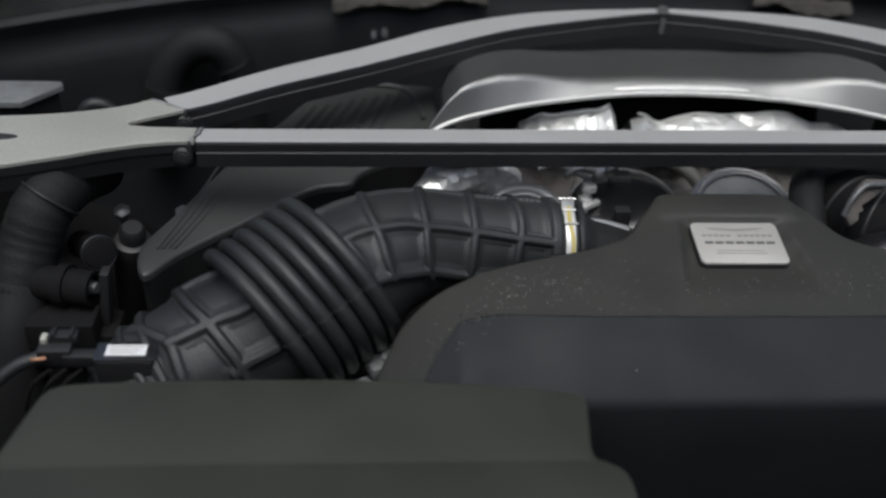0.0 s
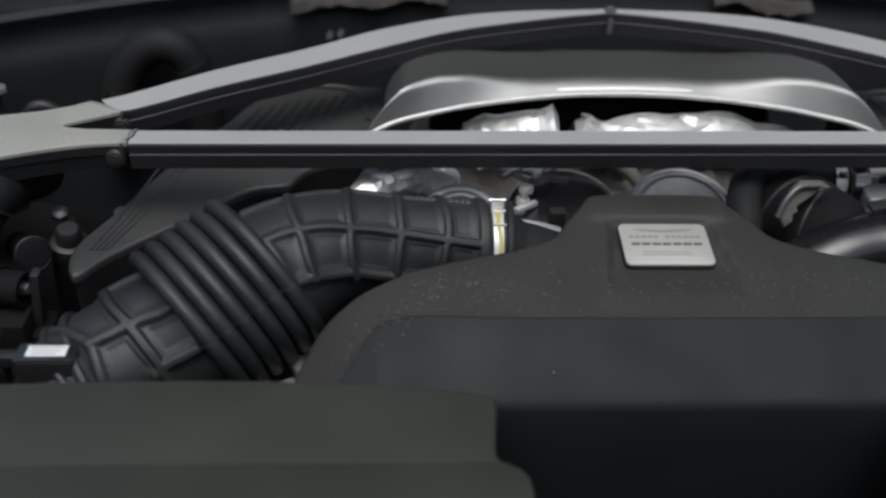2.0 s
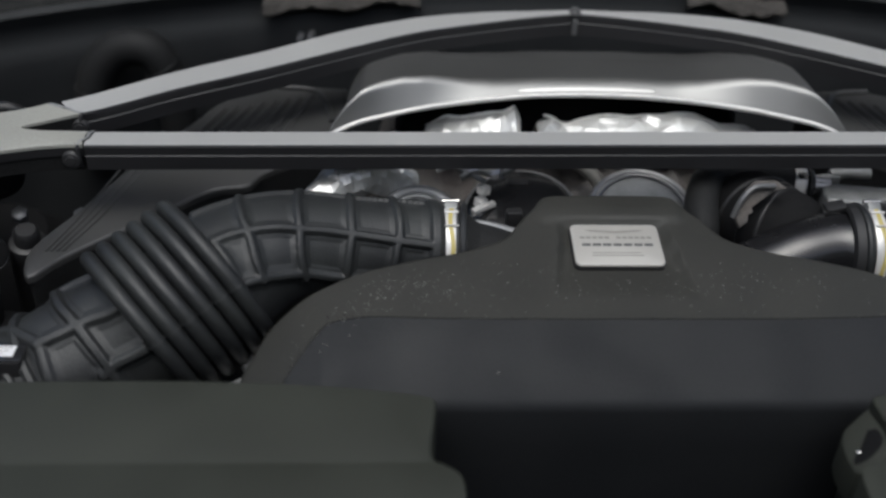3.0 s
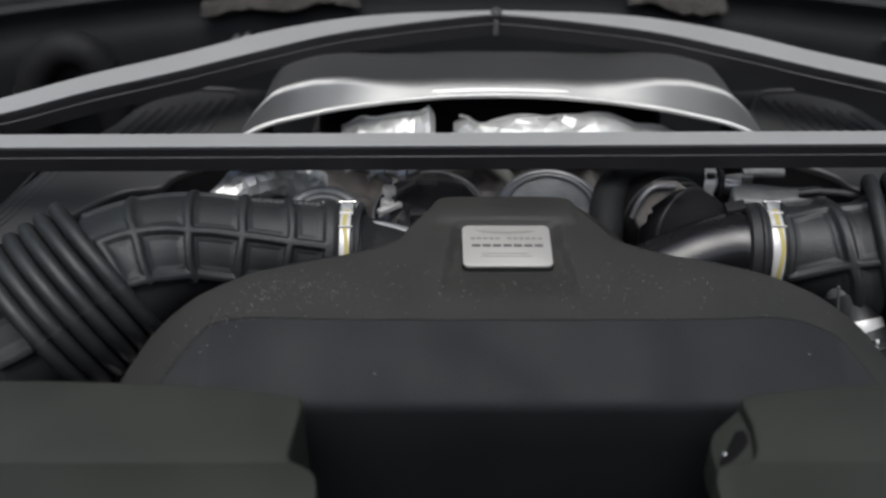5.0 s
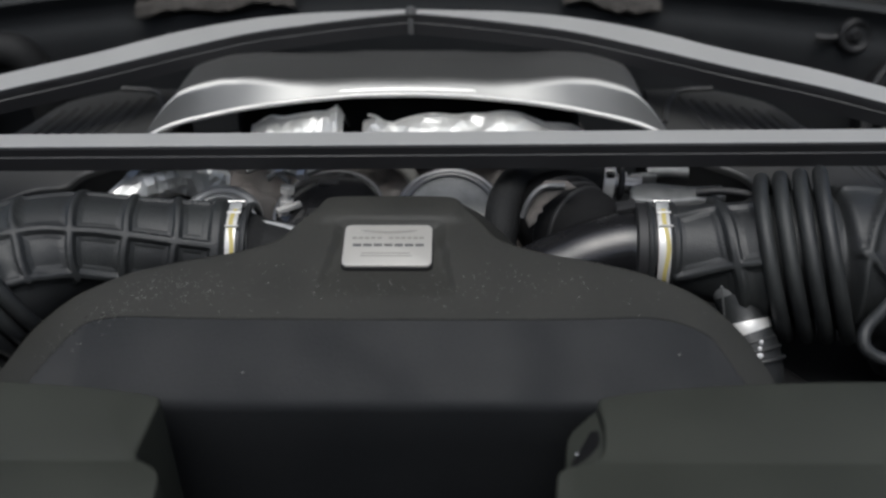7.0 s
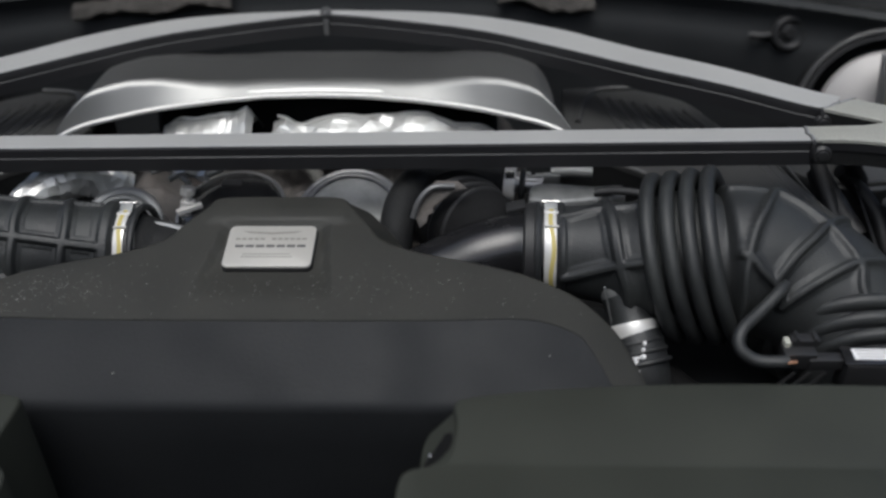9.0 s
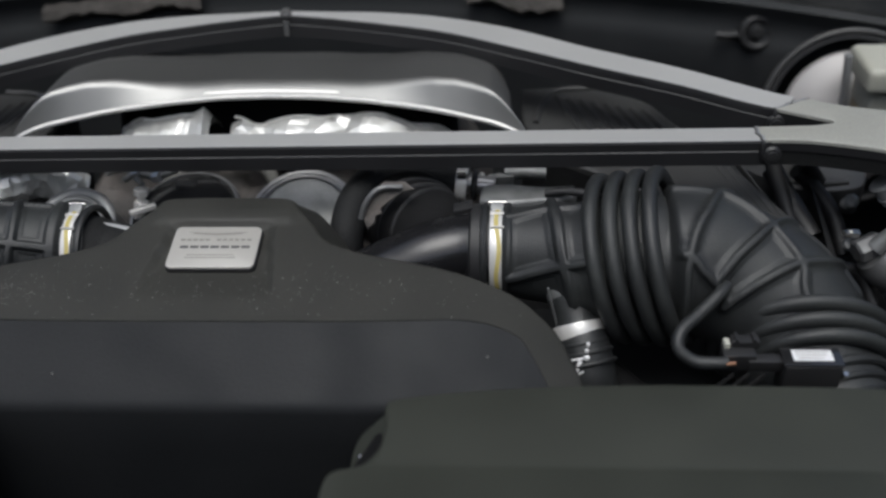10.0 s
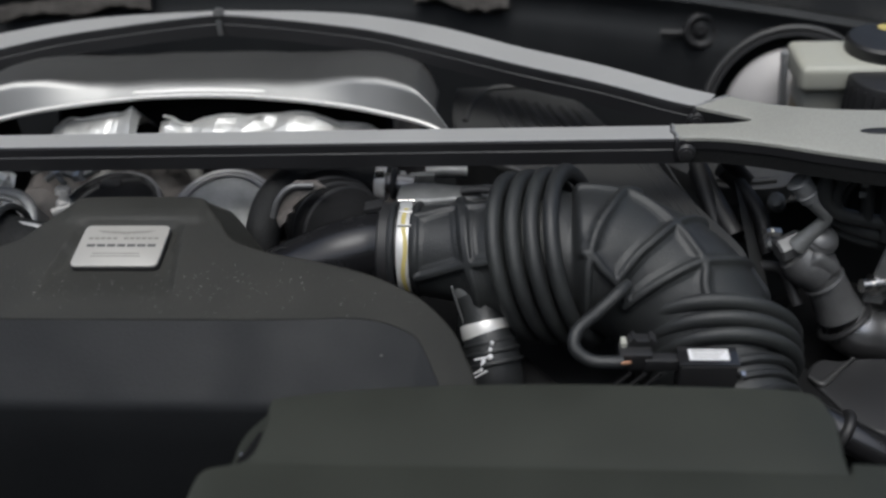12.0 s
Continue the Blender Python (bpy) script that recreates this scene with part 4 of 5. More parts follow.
def dark_housing():
    c = Vector((-0.066, 0.066, -0.006))
    ax = (-0.1, -0.25, 1)
    root = thing("compressor_housing", c, "black round compressor housing with a silver band", "compressor housing")
    part("drum", mesh(lambda b: turned(b, c, ax, [(0, 0.055), (0.03, 0.055), (0.034, 0.052), (0.04, 0.045), (0.042, 0.02), (0.042, 0)], 48)), M_GLOSS, root)
    part("band", mesh(lambda b: turned(b, c, ax, [(0.024, 0.0545), (0.024, 0.0568), (0.032, 0.0560), (0.033, 0.0520)], 48, True)), M_PIPE, root, "silver band")
    part("lug", mesh(lambda b: block(b, (-0.078, 0.028, 0.034), (0.016, 0.012, 0.022), 0.003)), M_BLACK, root)
    part("lug", mesh(lambda b: block(b, (-0.070, 0.085, 0.036), (0.022, 0.012, 0.014), 0.003)), M_BLACK, root)
    part("outer_ring", mesh(lambda b: torus(b, (-0.045, 0.085, 0.020), ax, 0.064, 0.0075, 56, 10)), M_CASTING, root, "brownish outer ring")


dark_housing()


def ring_housing():
    c = Vector((-0.171, 0.030, 0.027))
    ax = Vector((-0.05, -0.50, 0.86)).normalized()
    root = thing("turbo_inlet", c - Vector((0, 0, 0.03)), "dull grey ring-shaped turbo inlet housing", "inlet housing")
    part("ring", mesh(lambda b: torus(b, c, ax, 0.0370, 0.0055, 56, 12)), M_ALU, root)
    part("ring", mesh(lambda b: torus(b, c + ax * 0.004, ax, 0.0290, 0.0028, 56, 8)), M_DULL, root)
    part("core", mesh(lambda b: turned(b, c, ax, [(-0.04, 0.040), (-0.002, 0.038), (0.002, 0.030), (-0.002, 0.02), (-0.002, 0)], 40)), M_DULL, root)


ring_housing()


def screw_post(p, h, label):
    root = thing("threaded_fitting", p, label, "fitting")
    x, y, z = p
    part("stud", mesh(lambda b: turned(b, p, (0.15, 0.1, 1), [(0, 0.004), (h, 0.004), (h, 0)], 12)), M_CLAMP, root)
    for k in (0.25, 0.55, 0.9):
        part("nut", mesh(lambda b: turned(b, (x + 0.15 * h * k, y + 0.1 * h * k, z + h * k), (0.15, 0.1, 1), [(-0.003, 0), (-0.003, 0.0075), (0.003, 0.0075), (0.003, 0)], 6)), M_CLAMP, root)
    part("lever", mesh(lambda b: block(b, (x + 0.006, y - 0.004, z + h * 0.5), (0.026, 0.006, 0.005), 0.001, Matrix.Rotation(0.6, 3, "Z"))), M_CLAMP, root)


screw_post((-0.112, 0.052, 0.015), 0.040, "grey threaded fitting with nuts beside the housing")


def gallery():
    """Small fittings on the block between the turbo housings."""
    f = thing("fuel_line", (-0.109, 0.060, 0.053), "thin dull steel fuel line with union nuts on the block", "pipe")
    part("line", mesh(lambda b: tube(b, [(-0.128, 0.070, 0.055), (-0.114, 0.075, 0.060), (-0.093, 0.070, 0.059), (-0.075, 0.080, 0.061)], 0.0032, 10, 8)), M_DULL, f)
    part("line", mesh(lambda b: tube(b, [(-0.152, 0.090, 0.051), (-0.133, 0.090, 0.055), (-0.105, 0.060, 0.057)], 0.0026, 10, 8)), M_DULL, f)
    for q in ((-0.114, 0.075, 0.060), (-0.093, 0.070, 0.059)):
        part("union_nut", mesh(lambda b: turned(b, q, (0.8, -0.3, 0.3), [(-0.005, 0), (-0.005, 0.0055), (0.005, 0.0055), (0.005, 0)], 6)), M_PIPE, f)


gallery()


def spouts():
    l = thing("intake_spout", (-0.1, -0.01, 0.0), "glossy black plastic intake spout running down behind the cover", "intake spout", "intake spouts")
    part("pipe", mesh(lambda b: tube(b, [(-0.150, -0.023, 0.0350), (-0.140, -0.0225, 0.0320), (-0.126, -0.022, 0.0268), (-0.108, -0.022, 0.0225), (-0.086, -0.023, 0.0150), (-0.055, -0.026, 0.0)], [0.0385, 0.0380, 0.0365, 0.0360, 0.0360, 0.036], 48, 8)), M_HOSE, l)
    # Pale rib paints the streak of light along the black pipe's top.
    part("highlight_rib", mesh(lambda b: tube(b, [(-0.131, -0.015, 0.0625), (-0.108, -0.015, 0.0580), (-0.084, -0.016, 0.0490)], [0.0014, 0.0030, 0.0055], 12, 8)), M_ALU, l, "pale rib standing in for the pipe's top highlight")
    r = thing("intake_spout", (0.17, -0.02, 0.0), "glossy black plastic intake spout with a corrugated elbow behind it", "intake spout", "intake spouts")
    part("elbow", mesh(lambda b: tube(b, [(0.206, 0.012, 0.030), (0.190, 0.016, 0.031), (0.176, 0.022, 0.029), (0.164, 0.036, 0.026), (0.158, 0.06, 0.02)], [0.030, 0.038, 0.0415, 0.0445, 0.046], 48, 8)), M_DARK, r)
    part("neck", mesh(lambda b: tube(b, [(0.252, -0.022, 0.0365), (0.230, -0.0235, 0.0360), (0.211, -0.022, 0.0360), (0.181, -0.026, 0.0300), (0.157, -0.031, 0.0205), (0.138, -0.035, 0.0125), (0.110, -0.040, -0.002)], [0.0385, 0.0370, 0.0340, 0.0335, 0.0335, 0.0340, 0.035], 56, 8)), M_SPOUT, r)
    part("collar", mesh(lambda b: turned(b, (0.228, -0.0205, 0.0355), (1, -0.06, 0.02), [(-0.008, 0.0385), (-0.006, 0.0425), (0.004, 0.0425), (0.004, 0.0385)], 56, True)), M_BLACK, r)
    part("tab", mesh(lambda b: block(b, (0.213, -0.005, 0.072), (0.018, 0.014, 0.005), 0.0015, Matrix.Rotation(-0.25, 3, "Y"))), M_BLACK, r)
    for c, way, q in (((0.177, 0.020, 0.029), (0.62, -0.75, 0.15), 0.0410), ((0.170, 0.029, 0.0272), (0.5, -0.85, 0.15), 0.0430), ((0.163, 0.042, 0.0245), (0.3, -0.95, 0.15), 0.0450)):
        part("ridge", mesh(lambda b: torus(b, c, way, q, 0.0024, 56, 8)), M_BLACK, r)


spouts()


def breather_hose():
    root = thing("breather_hose", (0.11, 0.05, 0.0), "thick black rubber breather hose arching behind the cover", "hose")
    part("hose", mesh(lambda b: tube(b, [(0.098, 0.000, 0.005), (0.101, 0.015, 0.034), (0.106, 0.045, 0.046), (0.122, 0.078, 0.050), (0.150, 0.088, 0.050), (0.180, 0.084, 0.048), (0.207, 0.080, 0.045)], 0.0165, 20, 8)), M_HOSE, root)
    cl = band_clamp((0.210, 0.0795, 0.0450), (1, -0.12, -0.05), 0.0168, 0.011, "bright steel clamp on the breather hose")
    part("ear", mesh(lambda b: block(b, (0.2095, 0.068, 0.061), (0.009, 0.006, 0.006), 0.0015)), M_STEEL, cl)
    pi = thing("breather_pipe", (0.26, 0.075, 0.03), "dull grey metal breather pipe with a flat connector", "pipe")
    part("pipe", mesh(lambda b: tube(b, [(0.205, 0.080, 0.045), (0.225, 0.078, 0.044), (0.242, 0.076, 0.043)], 0.0095, 20, 6)), M_PIPE, pi)
    part("collar", mesh(lambda b: torus(b, (0.222, 0.078, 0.044), (1, -0.1, -0.05), 0.0135, 0.003, 28, 8)), M_BLACK, pi)
    part("connector", mesh(lambda b: slab(b, smooth_outline([(0.227, 0.039), (0.230, 0.063), (0.250, 0.069), (0.291, 0.063), (0.319, 0.065), (0.317, 0.045), (0.288, 0.039), (0.256, 0.034)], 3), lambda x, y: 0.052, 0.016, 0.004, 3)), M_DULL, pi, "flat grey connector")
    part("cap", mesh(lambda b: turned(b, (0.252, 0.048, 0.018), (0.1, -0.8, 0.45), [(-0.02, 0.027), (0.006, 0.027), (0.008, 0.023), (0.004, 0.020), (0.004, 0)], 32)), M_GLOSS, pi, "black round cap")
    part("stub", mesh(lambda b: tube(b, [(0.252, 0.100, 0.043), (0.272, 0.100, 0.044), (0.293, 0.100, 0.043)], [0.006, 0.0065, 0.0065], 16, 6)), M_DULL, pi)
    for q, sz in (((0.224, 0.095, 0.040), (0.016, 0.008, 0.012)), ((0.241, 0.095, 0.038), (0.012, 0.008, 0.012)), ((0.252, 0.095, 0.038), (0.018, 0.008, 0.014))):
        part("bracket", mesh(lambda b: block(b, q, sz, 0.002)), M_DULL, pi)
    part("cable", mesh(lambda b: tube(b, [(0.29, 0.045, 0.055), (0.31, 0.040, 0.060), (0.335, 0.03, 0.062), (0.35, 0.03, 0.05)], 0.004, 10, 6)), M_BLACK, pi)
    br = thing("hose_bracket", (0.13, 0.05, 0.02), "worn grey metal bracket beside the breather hose", "bracket")
    face = Matrix.Translation((0.143, -0.002, 0.073)) @ Matrix.Rotation(radians(55), 4, "X")
    part("plate", mesh(lambda b: slab(b, [(-0.0028, 0.0213), (0.0168, 0.0213), (0.0258, 0.0140), (0.0140, 0.0112), (0.0028, 0.0034), (-0.0056, -0.0034), (-0.0050, -0.0078), (-0.0101, -0.0101), (-0.0112, -0.0168), (-0.0179, -0.0224), (-0.0224, -0.0123), (-0.0179, 0.0028), (-0.0112, 0.0140)], lambda x, y: 0.003 * math.sin(x * 180) * math.cos(y * 210), 0.006, 0.0018, 2, face)), M_BLOCK, br)
    part("arm", mesh(lambda b: tube(b, [(0.119, -0.008, 0.062), (0.125, -0.004, 0.078), (0.137, 0.002, 0.088), (0.157, 0.006, 0.087)], 0.0028, 10, 6)), M_FITTING, br)


breather_hose()


def coolant_hose():
    root = thing("coolant_hose", (0.32, -0.12, -0.11), "black rubber coolant hose with white printed marks under the duct", "hose")
    part("fitting", mesh(lambda b: tube(b, [(0.288, -0.046, 0.050), (0.300, -0.060, 0.030), (0.312, -0.079, 0.007)], [0.0165, 0.0175, 0.0180], 28, 6)), M_DULL, root, "dull grey metal neck")
    for q, h in (((0.291, -0.088, 0.024), 0.042), ((0.325, -0.086, 0.026), 0.024)):
        part("fin", mesh(lambda b: block(b, q, (0.0018, 0.003, h), 0.0006, Matrix.Rotation(-0.22, 3, "Y"))), M_DULL, root)
    line = [(0.304, -0.067, 0.022), (0.3125, -0.080, 0.006), (0.319, -0.099, -0.014), (0.323, -0.116, -0.042), (0.325, -0.128, -0.09)]
    part("hose", mesh(lambda b: tube(b, line, [0.0178, 0.0190, 0.0235, 0.0255, 0.0255], 36, 10)), M_RUBBER, root)
    for f, r in ((0.85, 0.0232), (1.15, 0.0246), (1.5, 0.0256)):
        c = Vector(line[1]).lerp(Vector(line[2]), f)
        part("ridge", mesh(lambda b: torus(b, c, (0.22, -0.65, -0.72), r - 0.0012, 0.0022, 48, 8)), M_RUBBER, root)
    for p, q, w in (((0.3207, -0.1145, 0.0058), (0.3204, -0.1155, 0.0040), 0.0016), ((0.3193, -0.1182, 0.0018), (0.3193, -0.1192, 0.0), 0.0016), ((0.3057, -0.1204, -0.0094), (0.3202, -0.1223, -0.0037), 0.0011),
                    ((0.3183, -0.1228, -0.0042), (0.3200, -0.1226, -0.0036), 0.0024), ((0.314, -0.1232, -0.0061), (0.3111, -0.1277, -0.0143), 0.0019), ((0.2995, -0.1201, -0.0236), (0.3086, -0.1255, -0.0132), 0.0010),
                    ((0.3005, -0.1233, -0.0259), (0.312, -0.1280, -0.0140), 0.0011), ((0.3016, -0.1263, -0.0284), (0.3164, -0.1294, -0.0134), 0.0011)):
        part("print_mark", mesh(lambda b: tube(b, [p, Vector(p).lerp(Vector(q), 0.5) + Vector((0, -0.0006, 0.0006)), q], w, 8, 3)), M_WHITE, root, "white printed mark")
    cl = band_clamp((0.3150, -0.0880, -0.0030), (0.20, -0.68, -0.70), 0.0208, 0.0125, "plain bright steel band clamp on the coolant hose")
    part("ear", mesh(lambda b: block(b, (0.3365, -0.101, -0.011), (0.007, 0.006, 0.009), 0.001)), M_DULL, cl)


coolant_hose()
for p, sz, lab in (((-0.305, -0.125, -0.012), (0.03, 0.022, 0.012), "dull grey metal bracket below the bellows"), ((-0.325, -0.14, -0.03), (0.05, 0.02, 0.01), "dull grey metal bracket near the cover's edge")):
    solo("metal_bracket", mesh(lambda b: block(b, p, sz, 0.003, Matrix.Rotation(0.5, 3, "Z")),
                               lambda b: turned(b, Vector(p) + Vector((0.004, 0, 0.004)), (0, -0.3, 1), [(0, 0.006), (0.007, 0.006), (0.007, 0)], 6)), M_ALU, p, lab, "bracket")


# ---- side covers with grooves ----
def side_cover(s):
    root = thing("side_cover", (0.012 + s * 0.4, 0.08, -0.1), "dark grey plastic lining cover with a grooved top", "lining cover", "lining covers")
    out = smooth_outline([(0.262, 0.27), (0.262, 0.20), (0.290, 0.145), (0.338, 0.110), (0.352, 0.088), (0.384, 0.081), (0.415, 0.058), (0.444, 0.029), (0.472, 0.003), (0.502, -0.028), (0.525, -0.058),  (0.536, -0.020),
                          (0.519, 0.028), (0.480, 0.110), (0.452, 0.16), (0.425, 0.20), (0.395, 0.245), (0.33, 0.275)], 4)

    def top(x, y):
        return 0.030 + 0.10 * max(0, y - 0.05) 
    part("shell", mesh(lambda b: slab(b, [(0.012 + s * x, y) for x, y in out], top, 0.008, 0.0035, 3)), M_PANEL, root)
    # Side faces drawn as a near-black skirt: their shade is in the colour.
    mid = Vector((0.42, 0.09))
    skirt = [tuple(mid + (Vector(q) - mid) * 0.985) for q in out]
    part("skirt", mesh(lambda b: slab(b, [(0.012 + s * x, y) for x, y in skirt], lambda x, y: top(x, y) - 0.007, 0.13, 0.0, 1)), M_HOSE, root, "matt skirt, side shade put into its black")
    for k in range(8):
        x0, y0, x1, y1 = 0.300 + 0.0135 * k, 0.252 - 0.004 * k, 0.330 + 0.0140 * k, 0.165 - 0.002 * k
        pts = [(0.012 + s * (x0 + (x1 - x0) * f), y0 + (y1 - y0) * f, top(0, y0 + (y1 - y0) * f) - 0.0014) for f in (0, 0.33, 0.66, 1)]
        part("rib", mesh(lambda b: tube(b, pts, 0.0042, 12, 4)), M_PANEL, root)
    rim = smooth_outline([(0.275, 0.20), (0.283, 0.235), (0.30, 0.262), (0.34, 0.268)], 5)
    part("rim", mesh(lambda b: tube(b, [(0.012 + s * x, y, top(0, y) + 0.001) for x, y in rim], 0.0035, 8, 2)), M_PANEL, root)
    for k in range(4):
        a, z = (0.452 + 0.009 * k, 0.13), (0.505 + 0.005 * k, -0.02)
        pts = [(0.012 + s * (a[0] + (z[0] - a[0]) * f), a[1] + (z[1] - a[1]) * f, top(0.012 + a[0] + (z[0] - a[0]) * f, a[1] + (z[1] - a[1]) * f) + 0.0004) for f in (0, 0.33, 0.66, 1)]
        part("rib", mesh(lambda b: tube(b, pts, 0.0014, 8, 4)), M_PANEL, root)


side_cover(-1)
side_cover(1)


# ---- left side of the bay ----
def left_side():
    h = thing("coolant_hose", (-0.63, -0.04, -0.2), "thick black cloth-sleeved coolant hose at the wing", "hose")
    part("hose", mesh(lambda b: tube(b, [(-0.587, 0.100, 0.042), (-0.593, 0.055, 0.060), (-0.598, 0.018, 0.069), (-0.608, -0.004, 0.061), (-0.619, -0.020, 0.034), (-0.629, -0.044, -0.002), (-0.637, -0.066, -0.050), (-0.644, -0.080, -0.15)], 0.0265, 28, 10,
                                     wave=lambda i: 0.022 * math.sin(i * 2.1))), M_HOSE, h)
    part("edge_band", mesh(lambda b: torus(b, (-0.601, 0.004, 0.069), (-0.50, -0.5, -0.62), 0.0272, 0.0014, 40, 8)), M_BLACK, h)
    part("sleeve", mesh(lambda b: tube(b, [(-0.6262, -0.037, 0.008), (-0.637, -0.066, -0.050), (-0.644, -0.080, -0.15)], [0.0280, 0.0284, 0.0284], 28, 8)), M_BLACK, h, "smooth black lower sleeve")
    v = thing("valve_block", (-0.58, -0.06, -0.15), "black plastic valve block with round ports", "valve block")
    part("body", mesh(lambda b: block(b, (-0.585, -0.06, -0.03), (0.06, 0.05, 0.05), 0.005), lambda b: block(b, (-0.565, -0.055, -0.075), (0.05, 0.04, 0.10), 0.006)), M_DARK, v)
    part("port", mesh(lambda b: turned(b, (-0.580, -0.050, 0.012), (1, -0.2, 0), [(-0.03, 0), (-0.03, 0.016), (-0.01, 0.016), (-0.01, 0.019), (0.0, 0.019), (0.0, 0.016), (0.022, 0.016), (0.022, 0.012)], 32)), M_DARK, v)
    part("nut", mesh(lambda b: turned(b, (-0.560, -0.050, 0.010), (1, -0.45, 0.1), [(-0.006, 0), (-0.006, 0.006), (-0.003, 0.0075), (0.0, 0.0060), (0.004, 0.0048), (0.004, 0)], 8)), M_PIPE, v, "bright steel nut")
    part("stay", mesh(lambda b: block(b, (-0.552, -0.054, -0.020), (0.008, 0.014, 0.105), 0.002, Matrix.Rotation(0.12, 3, "Y"))), M_BLACK, v)
    part("stay", mesh(lambda b: block(b, (-0.560, -0.060, -0.050), (0.004, 0.012, 0.09), 0.001)), M_DARK, v)
    part("rod", mesh(lambda b: tube(b, [(-0.608, -0.09, -0.035), (-0.596, -0.088, -0.034), (-0.585, -0.086, -0.034)], 0.005, 12, 4)), M_DARK, v)
    d = thing("pump_cap", (-0.57, -0.01, -0.03), "black round pump cap with a thin glossy rim", "cap")
    hub, way = Vector((-0.563, -0.012, 0.021)), Vector((0.55, -0.75, 0.35))
    part("drum", mesh(lambda b: turned(b, hub, way, [(-0.05, 0.0130), (-0.004, 0.0135), (-0.004, 0.0160), (0.002, 0.0160), (0.005, 0.0135), (0.006, 0.008), (0.006, 0)], 40)), M_DARK, d)
    part("rim", mesh(lambda b: torus(b, hub + way * 0.002, way, 0.0155, 0.0012, 48, 8)), M_GLOSS, d, "glossy rim")
    c = thing("canister", (-0.535, 0.02, -0.06), "dusty black canister deep in the bay", "canister")
    part("drum", mesh(lambda b: turned(b, (-0.546, 0.026, -0.03), (0.15, -0.2, 1), [(-0.08, 0.018), (0.030, 0.018), (0.040, 0.0185), (0.046, 0.017), (0.048, 0.012), (0.048, 0)], 36)), M_BLACK, c)
    part("cap", mesh(lambda b: turned(b, (-0.5395, 0.0170, 0.014), (0.15, -0.2, 1), [(0, 0.012), (0.014, 0.012), (0.018, 0.009), (0.018, 0)], 30)), M_BLACK, c)
    for x, y, z in ((-0.555, 0.05, 0.030), (-0.500, 0.06, 0.022)):
        solo("bolt_head", mesh(lambda b: turned(b, (x, y, z - 0.008), (0.1, -0.5, 1), [(-0.03, 0.004), (0, 0.004), (0, 0.008), (0.006, 0.008), (0.008, 0.005), (0.008, 0)], 6)), M_FITTING, (x, y, z - 0.03),
             "dull grey bolt head deep in the bay", "bolt", "bolts")
    fb = thing("fuse_box", (-0.70, 0.17, 0.0), "grey plastic fuse box with a flat lid", "fuse box")
    part("lid", mesh(lambda b: slab(b, [(-0.80, 0.125), (-0.658, 0.130), (-0.628, 0.168), (-0.632, 0.178), (-0.80, 0.178)], lambda x, y: 0.098, 0.006, 0.002, 2)), M_DULL, fb)
    part("box", mesh(lambda b: slab(b, [(-0.80, 0.130), (-0.660, 0.136), (-0.634, 0.168), (-0.640, 0.174), (-0.80, 0.174)], lambda x, y: 0.0925, 0.14, 0.002, 2)), M_HOSE, fb)
    cb = thing("cable_bundle", (-0.6, 0.17, 0.0), "black cable loop beside the fuse box", "cable")
    part("loop", mesh(lambda b: tube(b, [(-0.630, 0.180, 0.040), (-0.612, 0.185, 0.066), (-0.590, 0.188, 0.060), (-0.572, 0.19, 0.02)], 0.007, 12, 8)), M_BLACK, cb)
    bh = thing("bulkhead_hose", (-0.55, 0.42, -0.1), "large black rubber hose arching against the bulkhead", "hose")
    part("hose", mesh(lambda b: tube(b, [(-0.600, 0.41, -0.12), (-0.590, 0.41, -0.04), (-0.575, 0.415, 0.004), (-0.545, 0.42, 0.030), (-0.508, 0.42, 0.026), (-0.490, 0.42, -0.02), (-0.485, 0.42, -0.10)], 0.024, 24, 10)), M_HOSE, bh)
    for q, way in (((-0.586, 0.412, -0.022), (0.2, 0.03, 1)), ((-0.497, 0.42, 0.006), (0.45, 0, -0.9))):
        part("hose_band", mesh(lambda b: torus(b, q, way, 0.0240, 0.0020, 40, 8)), M_HOSE, bh, "narrow black band")
    for dx in (0, 0.014):
        solo("bolt_head", mesh(lambda b: turned(b, (-0.320 + dx, 0.434, 0.040 + dx * 0.2), (0, -1, 0.2), [(-0.02, 0.004), (0.004, 0.004), (0.006, 0.0025), (0.006, 0)], 10)), M_PIPE, (-0.32 + dx, 0.44, 0.03),
             "small bright bolt head on the bulkhead", "bolt", "bolts")


left_side()


